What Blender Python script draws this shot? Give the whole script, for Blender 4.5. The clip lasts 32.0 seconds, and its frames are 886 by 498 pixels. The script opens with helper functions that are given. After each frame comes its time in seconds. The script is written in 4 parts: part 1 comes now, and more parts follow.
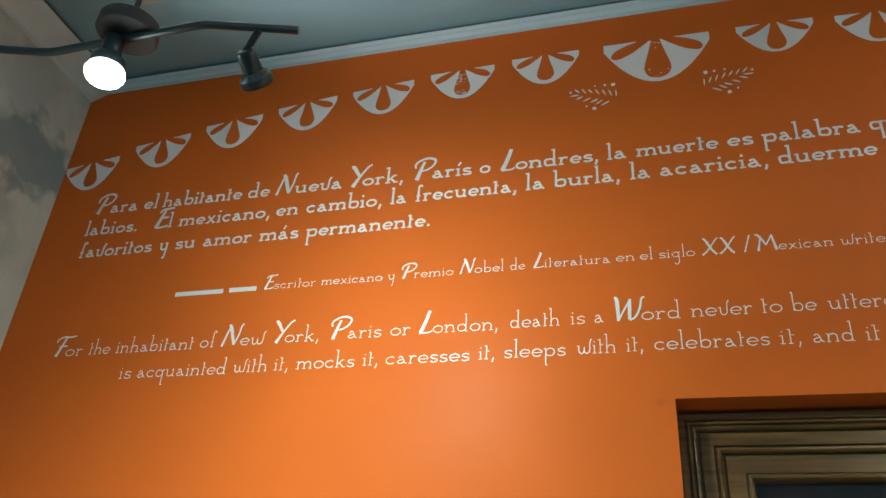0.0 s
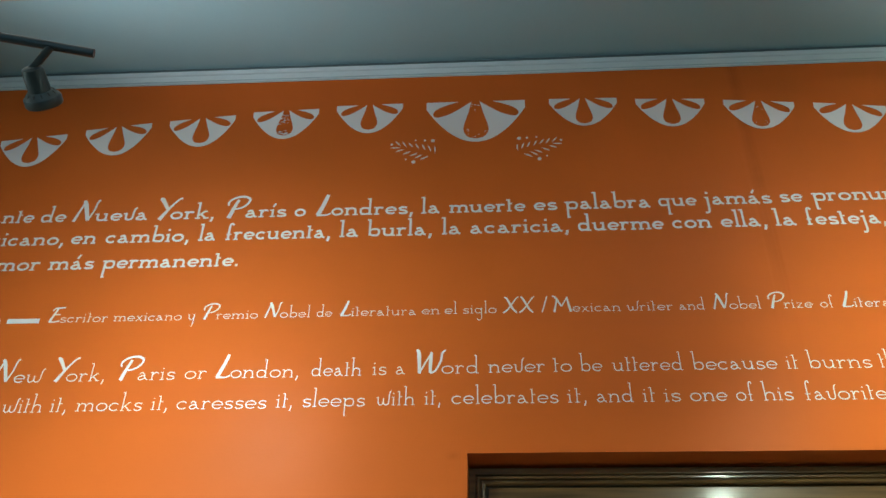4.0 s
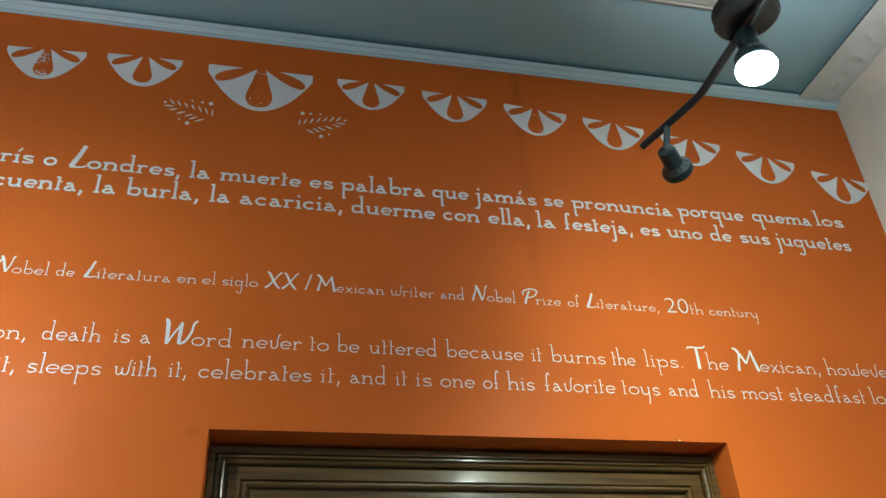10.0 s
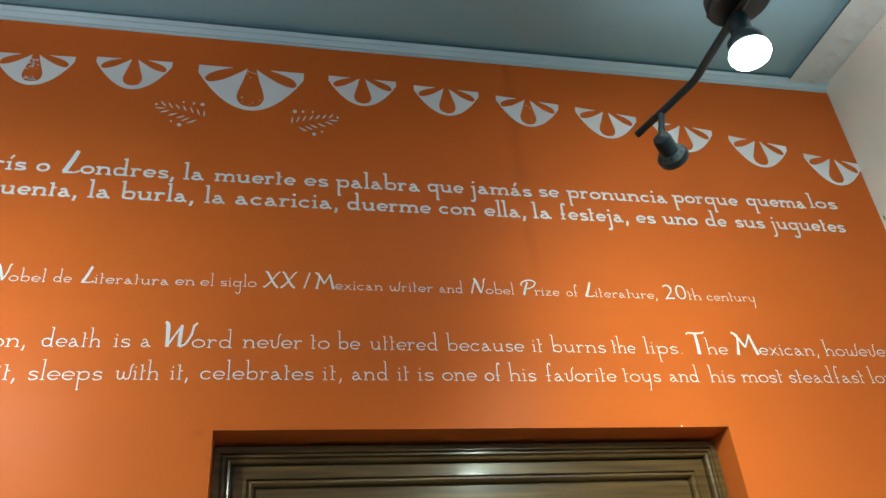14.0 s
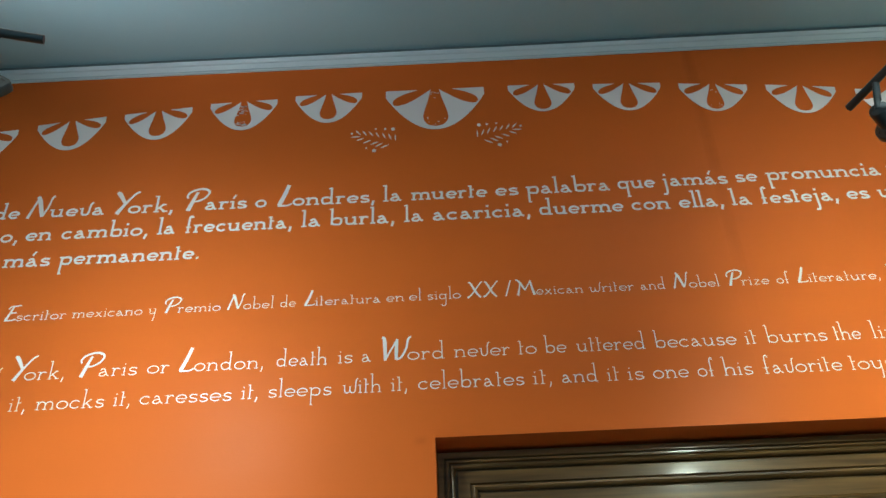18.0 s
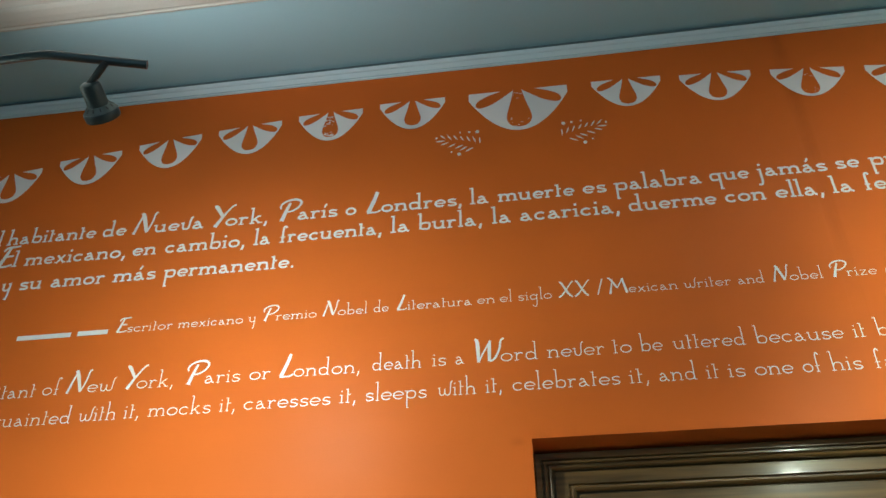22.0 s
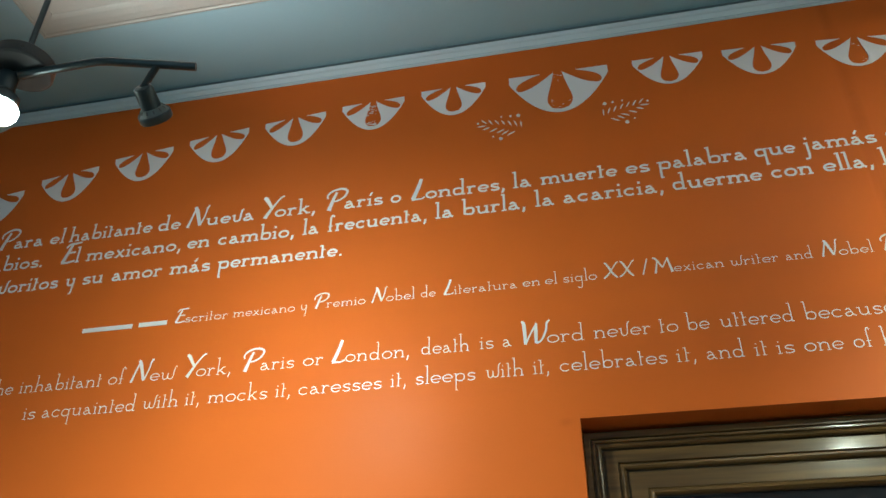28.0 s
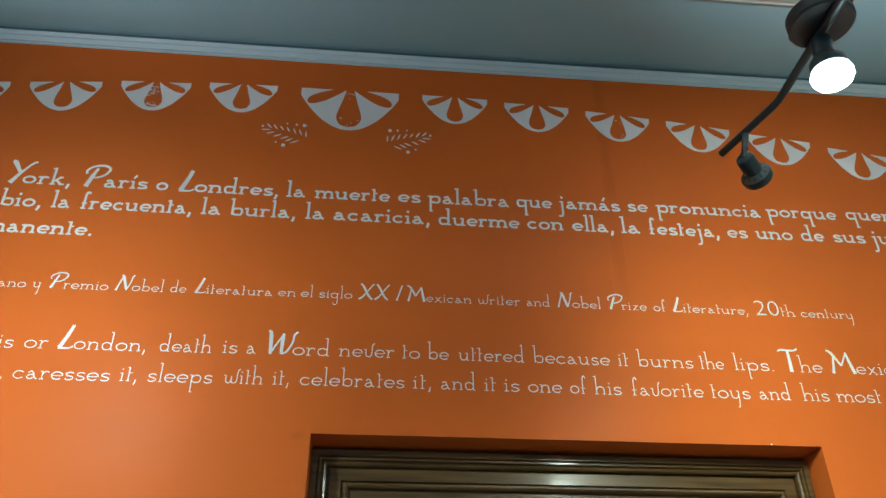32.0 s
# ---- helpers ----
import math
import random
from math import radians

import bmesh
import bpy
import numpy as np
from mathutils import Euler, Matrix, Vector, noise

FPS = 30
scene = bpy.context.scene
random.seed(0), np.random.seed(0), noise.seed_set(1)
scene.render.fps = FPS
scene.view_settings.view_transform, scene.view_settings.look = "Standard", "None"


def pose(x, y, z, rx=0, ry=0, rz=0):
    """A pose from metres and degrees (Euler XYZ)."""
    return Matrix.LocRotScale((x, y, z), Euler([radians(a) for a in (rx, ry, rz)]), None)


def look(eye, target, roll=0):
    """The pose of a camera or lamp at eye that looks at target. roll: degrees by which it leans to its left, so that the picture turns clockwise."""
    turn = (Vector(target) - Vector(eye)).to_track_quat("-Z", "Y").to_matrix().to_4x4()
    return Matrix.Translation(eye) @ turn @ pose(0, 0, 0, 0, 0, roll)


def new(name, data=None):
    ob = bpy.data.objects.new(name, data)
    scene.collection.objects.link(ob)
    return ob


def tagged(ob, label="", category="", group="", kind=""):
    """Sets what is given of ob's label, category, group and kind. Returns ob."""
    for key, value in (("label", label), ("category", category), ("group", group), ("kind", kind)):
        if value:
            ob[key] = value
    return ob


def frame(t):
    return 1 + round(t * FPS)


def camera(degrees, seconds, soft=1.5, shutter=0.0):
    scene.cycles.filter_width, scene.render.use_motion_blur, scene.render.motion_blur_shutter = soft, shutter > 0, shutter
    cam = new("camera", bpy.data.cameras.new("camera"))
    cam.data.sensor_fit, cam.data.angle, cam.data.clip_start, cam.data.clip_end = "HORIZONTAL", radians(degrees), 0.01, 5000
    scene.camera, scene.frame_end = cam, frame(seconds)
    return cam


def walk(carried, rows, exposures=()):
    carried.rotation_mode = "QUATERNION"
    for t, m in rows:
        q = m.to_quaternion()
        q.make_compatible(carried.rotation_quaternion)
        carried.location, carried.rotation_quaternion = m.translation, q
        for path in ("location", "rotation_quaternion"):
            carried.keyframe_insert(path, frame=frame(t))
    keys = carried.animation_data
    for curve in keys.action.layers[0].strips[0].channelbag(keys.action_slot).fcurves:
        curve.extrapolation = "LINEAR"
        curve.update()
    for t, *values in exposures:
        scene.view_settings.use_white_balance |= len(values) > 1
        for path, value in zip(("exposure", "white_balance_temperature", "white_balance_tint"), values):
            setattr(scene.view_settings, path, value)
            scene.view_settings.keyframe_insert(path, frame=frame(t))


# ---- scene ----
cam = camera(58.28, 32.0)
ROWS = [
    (0.0, -0.0198, -1.9995, 1.6400, 120.000, -3.539, 15.189),
    (0.5, -0.0155, -2.0015, 1.6430, 120.442, -3.142, 14.146),
    (1.0, -0.0060, -2.0015, 1.6452, 120.740, -2.922, 13.189),
    (1.5, 0.0045, -2.0025, 1.6480, 121.148, -2.406, 11.875),
    (2.0, 0.0177, -1.9979, 1.6536, 121.663, -1.860, 10.366),
    (2.5, 0.0300, -1.9909, 1.6581, 122.261, -1.158, 8.377),
    (3.0, 0.0391, -1.9917, 1.6600, 122.658, -0.857, 6.631),
    (3.5, 0.0464, -1.9909, 1.6623, 123.057, -0.710, 4.780),
    (5.5, 0.0765, -1.9768, 1.6570, 124.164, -0.334, -0.967),
    (6.0, 0.0863, -1.9694, 1.6523, 124.105, -0.126, -2.379),
    (6.5, 0.1017, -1.9671, 1.6550, 123.810, 0.209, -3.762),
    (7.0, 0.1073, -1.9643, 1.6556, 123.650, 0.575, -4.909),
    (7.5, 0.1103, -1.9601, 1.6520, 123.607, 1.061, -6.084),
    (8.0, 0.1174, -1.9585, 1.6520, 123.517, 1.454, -7.007),
    (8.5, 0.1211, -1.9572, 1.6484, 123.494, 1.850, -7.996),
    (9.0, 0.1266, -1.9570, 1.6462, 123.318, 2.226, -9.157),
    (9.5, 0.1339, -1.9529, 1.6413, 123.128, 2.488, -10.328),
    (10.0, 0.1408, -1.9453, 1.6387, 122.825, 2.747, -11.938),
    (10.5, 0.1462, -1.9403, 1.6390, 122.508, 2.998, -13.308),
    (11.0, 0.1466, -1.9325, 1.6407, 122.272, 3.313, -14.596),
    (11.5, 0.1487, -1.9298, 1.6392, 122.155, 3.521, -15.125),
    (12.0, 0.1445, -1.9309, 1.6391, 122.100, 3.669, -15.169),
    (12.5, 0.1382, -1.9358, 1.6389, 122.051, 3.873, -14.708),
    (13.0, 0.1352, -1.9429, 1.6412, 122.081, 4.192, -13.728),
    (13.5, 0.1307, -1.9429, 1.6396, 122.262, 4.462, -12.681),
    (15.5, 0.1100, -1.9506, 1.6428, 122.862, 4.031, -6.477),
    (16.0, 0.0968, -1.9518, 1.6407, 123.185, 3.698, -4.791),
    (16.5, 0.0851, -1.9611, 1.6400, 123.372, 3.358, -3.245),
    (17.0, 0.0813, -1.9698, 1.6426, 123.329, 2.795, -1.274),
    (17.5, 0.0641, -1.9728, 1.6379, 123.355, 2.431, 0.136),
    (18.0, 0.0550, -1.9774, 1.6376, 123.149, 2.042, 1.741),
    (18.5, 0.0481, -1.9793, 1.6366, 123.088, 1.803, 2.889),
    (19.0, 0.0448, -1.9839, 1.6371, 122.962, 1.554, 3.956),
    (19.5, 0.0410, -1.9830, 1.6363, 122.959, 1.356, 4.746),
    (20.0, 0.0414, -1.9822, 1.6352, 122.980, 1.131, 5.605),
    (20.5, 0.0396, -1.9851, 1.6372, 123.034, 0.968, 6.181),
    (21.0, 0.0390, -1.9858, 1.6380, 123.177, 0.738, 6.743),
    (21.5, 0.0373, -1.9861, 1.6359, 123.347, 0.614, 7.245),
    (22.0, 0.0384, -1.9873, 1.6360, 123.356, 0.474, 7.865),
    (22.5, 0.0385, -1.9847, 1.6353, 123.285, 0.398, 8.333),
    (23.0, 0.0355, -1.9853, 1.6340, 123.071, 0.462, 8.735),
    (23.5, 0.0380, -1.9824, 1.6342, 122.815, 0.393, 9.161),
    (24.0, 0.0411, -1.9864, 1.6322, 122.655, 0.347, 9.707),
    (24.5, 0.0348, -1.9871, 1.6308, 122.626, 0.383, 10.092),
    (25.0, 0.0329, -1.9897, 1.6292, 122.627, 0.367, 10.678),
    (25.5, 0.0298, -1.9929, 1.6308, 122.599, 0.374, 11.255),
    (27.5, 0.0332, -2.0156, 1.6304, 122.217, 0.107, 12.650),
    (28.0, 0.0492, -2.0216, 1.6267, 122.017, 0.070, 11.592),
    (28.5, 0.0678, -2.0267, 1.6266, 121.916, 0.063, 10.014),
    (29.0, 0.0788, -2.0313, 1.6334, 121.770, 0.316, 7.575),
    (29.5, 0.0940, -2.0397, 1.6336, 121.869, 0.450, 5.411),
    (30.0, 0.1045, -2.0445, 1.6366, 122.037, 0.401, 2.989),
    (30.5, 0.1187, -2.0436, 1.6357, 122.470, 0.171, 1.112),
    (31.0, 0.1278, -2.0494, 1.6367, 122.739, 0.124, -1.182),
    (31.5, 0.1334, -2.0393, 1.6262, 123.063, 0.255, -3.384),
    (32.0, 0.1469, -2.0303, 1.6187, 123.014, 0.422, -5.510),
]
walk(cam, [(t, pose(x, y, z, rx, ry, rz)) for t, x, y, z, rx, ry, rz in ROWS], [
    (0.0, 0.1, 6100, 8), (3.0, 0.01, 6050, 8), (6.0, -0.1, 5750, 9), (9.0, -0.1, 5750, 9), (10.0, -0.10, 5750, 9), (11.5, 0.09, 5800, 9),
    (13.5, 0.10, 5700, 9), (16.0, -0.01, 5800, 9.5), (18.0, -0.01, 5850, 9), (20.0, 0.07, 6050, 8), (28.0, 0.13, 6100, 8.5), (30.0, 0.05, 5850, 8), (32.0, -0.12, 5700, 8.5)])

# ---- world and lamps ----
world = bpy.data.worlds.new("world")
scene.world = world
world.use_nodes = True
world.node_tree.nodes["Background"].inputs[0].default_value = (0.5, 0.55, 0.6, 1)
world.node_tree.nodes["Background"].inputs[1].default_value = 0.02

SPOT_WATTS, TIP_WATTS, UP_WATTS, LENS, SKY_WATTS, SKY_COLOUR = 46.0, 30.0, 140.0, 26.0, 15.0, (0.53, 0.84, 1.0)
LAMP_LIGHT, WARM_LIGHT, UP_LIGHT = (0.92, 1.0, 0.86), (0.92, 1.0, 0.72), (1.0, 0.86, 0.77)
LAMP_A, LAMP_B = (-1.005, -1.060, 2.756), (0.970, -1.055, 2.78)

# room limits
X0, X1, Y0, ZC, ZO, ZT = -2.175, 2.243, -4.4, 3.718, 3.705, 3.80
DOOR_W, DOOR_H, REVEAL = 1.4, 2.35, 0.088


def spot(name, eye, target, watts, degrees, colour=LAMP_LIGHT, blend=1.0, radius=0.025):
    data = bpy.data.lights.new(name, "SPOT")
    data.energy, data.spot_size, data.spot_blend, data.shadow_soft_size, data.color = watts, radians(degrees), blend, radius, colour
    ob = new(name, data)
    ob.matrix_world = look(eye, target)
    return ob


# ---- materials ----
def material(name, colour, rough=0.6, spec=0.5, metal=0.0, variation=0.08, scale=6.0, bump=0.1, bump_scale=60.0, stains=0.0, stain_colour=None, stain_scale=1.2, coat=0.0):
    m = bpy.data.materials.new(name)
    m.use_nodes = True
    nt = m.node_tree
    b = nt.nodes["Principled BSDF"]
    b.inputs["Roughness"].default_value, b.inputs["Metallic"].default_value = rough, metal
    b.inputs["Coat Weight"].default_value, b.inputs["Specular IOR Level"].default_value = coat, spec
    co = nt.nodes.new("ShaderNodeTexCoord")
    n1 = nt.nodes.new("ShaderNodeTexNoise")
    n1.inputs["Scale"].default_value, n1.inputs["Detail"].default_value = scale, 6
    nt.links.new(co.outputs["Object"], n1.inputs["Vector"])
    ramp = nt.nodes.new("ShaderNodeMapRange")
    ramp.inputs["To Min"].default_value, ramp.inputs["To Max"].default_value = 1 - variation, 1 + variation
    nt.links.new(n1.outputs["Fac"], ramp.inputs["Value"])
    mul = nt.nodes.new("ShaderNodeMix")
    mul.data_type, mul.blend_type = "RGBA", "MULTIPLY"
    mul.inputs["Factor"].default_value = 1.0
    mul.inputs["A"].default_value = (*colour, 1)
    nt.links.new(ramp.outputs[0], mul.inputs["B"])
    out = mul.outputs["Result"]
    if stains:
        n3 = nt.nodes.new("ShaderNodeTexNoise")
        n3.inputs["Scale"].default_value, n3.inputs["Detail"].default_value, n3.inputs["Roughness"].default_value = stain_scale, 5, 0.6
        nt.links.new(co.outputs["Object"], n3.inputs["Vector"])
        r3 = nt.nodes.new("ShaderNodeValToRGB")
        r3.color_ramp.elements[0].position, r3.color_ramp.elements[1].position = 0.48, 0.62
        nt.links.new(n3.outputs["Fac"], r3.inputs["Fac"])
        f3 = nt.nodes.new("ShaderNodeMath")
        f3.operation = "MULTIPLY"
        f3.inputs[1].default_value = stains
        nt.links.new(r3.outputs["Color"], f3.inputs[0])
        mx = nt.nodes.new("ShaderNodeMix")
        mx.data_type = "RGBA"
        nt.links.new(f3.outputs[0], mx.inputs["Factor"])
        nt.links.new(out, mx.inputs["A"])
        mx.inputs["B"].default_value = (*stain_colour, 1)
        out = mx.outputs["Result"]
    nt.links.new(out, b.inputs["Base Color"])
    if bump:
        n2 = nt.nodes.new("ShaderNodeTexNoise")
        n2.inputs["Scale"].default_value, n2.inputs["Detail"].default_value = bump_scale, 4
        nt.links.new(co.outputs["Object"], n2.inputs["Vector"])
        bp = nt.nodes.new("ShaderNodeBump")
        bp.inputs["Strength"].default_value, bp.inputs["Distance"].default_value = bump, 0.004
        nt.links.new(n2.outputs["Fac"], bp.inputs["Height"])
        nt.links.new(bp.outputs["Normal"], b.inputs["Normal"])
    return m


def wood_material(name, dark, light, rough=0.35):
    m = material(name, light, rough, 0.25, bump=0.0, coat=0.36)
    nt = m.node_tree
    b = nt.nodes["Principled BSDF"]
    b.inputs["Coat Roughness"].default_value = 0.13
    co = nt.nodes.new("ShaderNodeTexCoord")
    mp = nt.nodes.new("ShaderNodeMapping")
    mp.inputs["Scale"].default_value = (3, 40, 60)
    n = nt.nodes.new("ShaderNodeTexNoise")
    n.inputs["Scale"].default_value, n.inputs["Detail"].default_value = 1.0, 8
    rp = nt.nodes.new("ShaderNodeValToRGB")
    rp.color_ramp.elements[0].color, rp.color_ramp.elements[1].color = (*dark, 1), (*light, 1)
    rp.color_ramp.elements[0].position, rp.color_ramp.elements[1].position = 0.3, 0.7
    nt.links.new(co.outputs["Object"], mp.inputs["Vector"])
    nt.links.new(mp.outputs[0], n.inputs["Vector"])
    nt.links.new(n.outputs["Fac"], rp.inputs["Fac"])
    nt.links.new(rp.outputs["Color"], b.inputs["Base Color"])
    bp = nt.nodes.new("ShaderNodeBump")
    bp.inputs["Strength"].default_value, bp.inputs["Distance"].default_value = 0.15, 0.002
    nt.links.new(n.outputs["Fac"], bp.inputs["Height"])
    nt.links.new(bp.outputs["Normal"], b.inputs["Normal"])
    return m


def emission_material(name, colour, strength):
    m = bpy.data.materials.new(name)
    m.use_nodes = True
    b = m.node_tree.nodes["Principled BSDF"]
    b.inputs["Emission Color"].default_value, b.inputs["Emission Strength"].default_value = (*colour, 1), strength
    return m


ORANGE = material("orange satin paint", (0.605, 0.133, 0.021), 0.40, 0.065, variation=0.06, scale=3.0, bump=0.05, bump_scale=220)
# a faint dark streak in the paint along the filled joint over the doorway
nt = ORANGE.node_tree
bsdf = nt.nodes["Principled BSDF"]
src = bsdf.inputs["Base Color"].links[0].from_socket
co = nt.nodes.new("ShaderNodeTexCoord")
sep = nt.nodes.new("ShaderNodeSeparateXYZ")
nt.links.new(co.outputs["Object"], sep.inputs[0])


def number(op, a, b):
    n = nt.nodes.new("ShaderNodeMath")
    n.operation = op
    for k, v in enumerate((a, b)):
        if isinstance(v, (int, float)):
            n.inputs[k].default_value = v
        else:
            nt.links.new(v, n.inputs[k])
    return n.outputs[0]


def ramped(value, a, b, lo, hi):
    n = nt.nodes.new("ShaderNodeMapRange")
    n.interpolation_type = "SMOOTHSTEP"
    for key, v in (("From Min", a), ("From Max", b), ("To Min", lo), ("To Max", hi)):
        n.inputs[key].default_value = v
    nt.links.new(value, n.inputs["Value"])
    return n.outputs[0]


wob = nt.nodes.new("ShaderNodeTexNoise")
wob.inputs["Scale"].default_value, wob.inputs["Detail"].default_value = 5.0, 4
nt.links.new(co.outputs["Object"], wob.inputs["Vector"])
mid = number("ADD", number("MULTIPLY", sep.outputs["Z"], 0.02), number("ADD", number("MULTIPLY", wob.outputs["Fac"], 0.02), 0.832))
off = number("ABSOLUTE", number("SUBTRACT", sep.outputs["X"], mid), 0)
streak = number("MULTIPLY", ramped(off, 0.0, 0.030, 0.24, 0.0), number("MULTIPLY", ramped(sep.outputs["Z"], 2.75, 3.1, 0.0, 1.0), ramped(wob.outputs["Fac"], 0.35, 0.6, 0.3, 1.0)))
# a thumbed smudge beside the doorway's upper corner
across = number("ABSOLUTE", number("SUBTRACT", sep.outputs["X"], -0.036), 0)
up = number("ABSOLUTE", number("SUBTRACT", sep.outputs["Z"], 2.343), 0)
smudge = number("MULTIPLY", ramped(across, 0.0, 0.028, 0.22, 0.0), number("MULTIPLY", ramped(up, 0.0, 0.017, 1.0, 0.0), ramped(wob.outputs["Fac"], 0.3, 0.6, 0.4, 1.0)))
streak = number("MAXIMUM", streak, smudge)
mx = nt.nodes.new("ShaderNodeMix")
mx.data_type = "RGBA"
nt.links.new(streak, mx.inputs["Factor"])
nt.links.new(src, mx.inputs["A"])
mx.inputs["B"].default_value = (0.22, 0.05, 0.012, 1)
nt.links.new(mx.outputs["Result"], bsdf.inputs["Base Color"])
VINYL = material("white vinyl", (0.765, 0.75, 0.765), 0.45, variation=0.03, bump=0.0)
PLASTER = material("aged pale plaster", (0.75, 0.72, 0.675), 0.8, variation=0.12, scale=5, bump=0.25, bump_scale=30, stains=0.5, stain_colour=(0.5, 0.47, 0.43), stain_scale=1.6)
PLASTER_W = material("blotched grey green plaster", (0.58, 0.62, 0.57), 0.8, variation=0.18, scale=4, bump=0.3, bump_scale=24, stains=0.55, stain_colour=(0.30, 0.36, 0.37), stain_scale=2.6)
# an old blue grey patch on the west wall
nt = PLASTER_W.node_tree
bsdf = nt.nodes["Principled BSDF"]
src = bsdf.inputs["Base Color"].links[0].from_socket
co = nt.nodes.new("ShaderNodeTexCoord")
wob = nt.nodes.new("ShaderNodeTexNoise")
wob.inputs["Scale"].default_value, wob.inputs["Detail"].default_value = 9.0, 5
mp = nt.nodes.new("ShaderNodeMapping")
mp.inputs["Location"].default_value, mp.inputs["Scale"].default_value = (0, 0.175 / 0.20, -3.285 / 0.15), (0.0, 1 / 0.20, 1 / 0.15)
grad = nt.nodes.new("ShaderNodeVectorMath")
grad.operation = "LENGTH"
nt.links.new(co.outputs["Object"], wob.inputs["Vector"])
nt.links.new(co.outputs["Object"], mp.inputs["Vector"])
nt.links.new(mp.outputs[0], grad.inputs[0])
add = nt.nodes.new("ShaderNodeMath")
add.operation = "MULTIPLY_ADD"
add.inputs[1].default_value = 1.9
nt.links.new(wob.outputs["Fac"], add.inputs[0])
nt.links.new(grad.outputs["Value"], add.inputs[2])
edge = nt.nodes.new("ShaderNodeMapRange")
for key, value in (("From Min", 1.75), ("From Max", 2.05), ("To Min", 0.75), ("To Max", 0.0)):
    edge.inputs[key].default_value = value
nt.links.new(add.outputs[0], edge.inputs["Value"])
mx = nt.nodes.new("ShaderNodeMix")
mx.data_type = "RGBA"
nt.links.new(edge.outputs[0], mx.inputs["Factor"])
nt.links.new(src, mx.inputs["A"])
mx.inputs["B"].default_value = (0.15, 0.23, 0.26, 1)
nt.links.new(mx.outputs["Result"], bsdf.inputs["Base Color"])
CEILING = material("grey green ceiling paint", (0.262, 0.46, 0.54), 0.85, variation=0.05, scale=2, bump=0.1, bump_scale=40)
CORNICE = material("white cornice paint", (0.53, 0.68, 0.75), 0.6, variation=0.05, scale=8, bump=0.1, bump_scale=80)
CORNICE_SIDE = material("aged cornice paint", (0.58, 0.665, 0.66), 0.7, variation=0.12, scale=9, bump=0.2, bump_scale=50, stains=0.4, stain_colour=(0.56, 0.62, 0.62), stain_scale=4.0)
CREAM = material("beige moulding paint", (0.375, 0.43, 0.405), 0.6, variation=0.06, scale=8, bump=0.1, bump_scale=80)
WOOD = wood_material("dark varnished wood", (0.050, 0.026, 0.007), (0.165, 0.092, 0.029), 0.36)
FLOOR = material("grey stone floor", (0.12, 0.125, 0.12), 0.4)
STEEL = material("brushed nickel", (0.042, 0.064, 0.072), 0.35, metal=0.6, variation=0.1, scale=40, bump=0.02, bump_scale=200)
NICKEL = material("pale satin nickel", (0.085, 0.108, 0.108), 0.5, metal=0.5, variation=0.08, scale=40, bump=0.02, bump_scale=200)
GRIME = material("grey green grime", (0.16, 0.19, 0.17), 0.8, bump=0.0)
GAP_SHADE = material("dark gap shade", (0.085, 0.135, 0.15), 0.8, variation=0.3, scale=14, bump=0.1)
CANOPY = material("dark grey lamp canopy", (0.022, 0.028, 0.030), 0.5, metal=0.1, variation=0.1, scale=20, bump=0.02, bump_scale=200)
BLACK = material("black rubber", (0.02, 0.02, 0.02), 0.5, bump=0.0)
DARK = material("dark colour of the unlit space", (0.04, 0.04, 0.045), 0.8)
BULB = emission_material("lit lamp lens", LAMP_LIGHT, LENS)


# ---- mesh helpers ----
from mathutils.geometry import delaunay_2d_cdt


def part(name, bm, mat, parent=None, label=""):
    me = bpy.data.meshes.new(name)
    bm.normal_update()
    bm.to_mesh(me)
    bm.free()
    me.materials.append(mat)
    ob = new(name, me)
    ob.parent = parent
    if label:
        tagged(ob, label)
    return ob


def empty(name, m, label, category, group="", kind=""):
    ob = new(name)
    ob.matrix_world = m
    return tagged(ob, label, category, group, kind)


def box_into(bm, x0, x1, y0, y1, z0, z1):
    v = [bm.verts.new(p) for p in ((x0, y0, z0), (x1, y0, z0), (x1, y1, z0), (x0, y1, z0), (x0, y0, z1), (x1, y0, z1), (x1, y1, z1), (x0, y1, z1))]
    for f in ((0, 3, 2, 1), (4, 5, 6, 7), (0, 1, 5, 4), (1, 2, 6, 5), (2, 3, 7, 6), (3, 0, 4, 7)):
        bm.faces.new([v[i] for i in f])


def box(x0, x1, y0, y1, z0, z1, bevel=0.0):
    bm = bmesh.new()
    box_into(bm, x0, x1, y0, y1, z0, z1)
    if bevel:
        bmesh.ops.bevel(bm, geom=bm.edges[:], offset=bevel, segments=2, affect="EDGES", profile=0.5)
    return bm


def sweep(profile, stations, closed=False):
    """Profile points carried through stations, which map (a, b) to a place."""
    bm = bmesh.new()
    rings = [[bm.verts.new(s(a, b)) for a, b in profile] for s in stations]
    n = len(profile)
    for r0, r1 in zip(rings, rings[1:] + ([rings[0]] if closed else [])):
        for i in range(n):
            bm.faces.new((r0[i], r0[(i + 1) % n], r1[(i + 1) % n], r1[i]))
    if not closed:
        bm.faces.new(rings[0][::-1])
        bm.faces.new(rings[-1])
    bmesh.ops.recalc_face_normals(bm, faces=bm.faces[:])
    return bm


def smooth(ob, angle=40):
    for p in ob.data.polygons:
        p.use_smooth = True
    ob.data.set_sharp_from_angle(angle=radians(angle))
    return ob


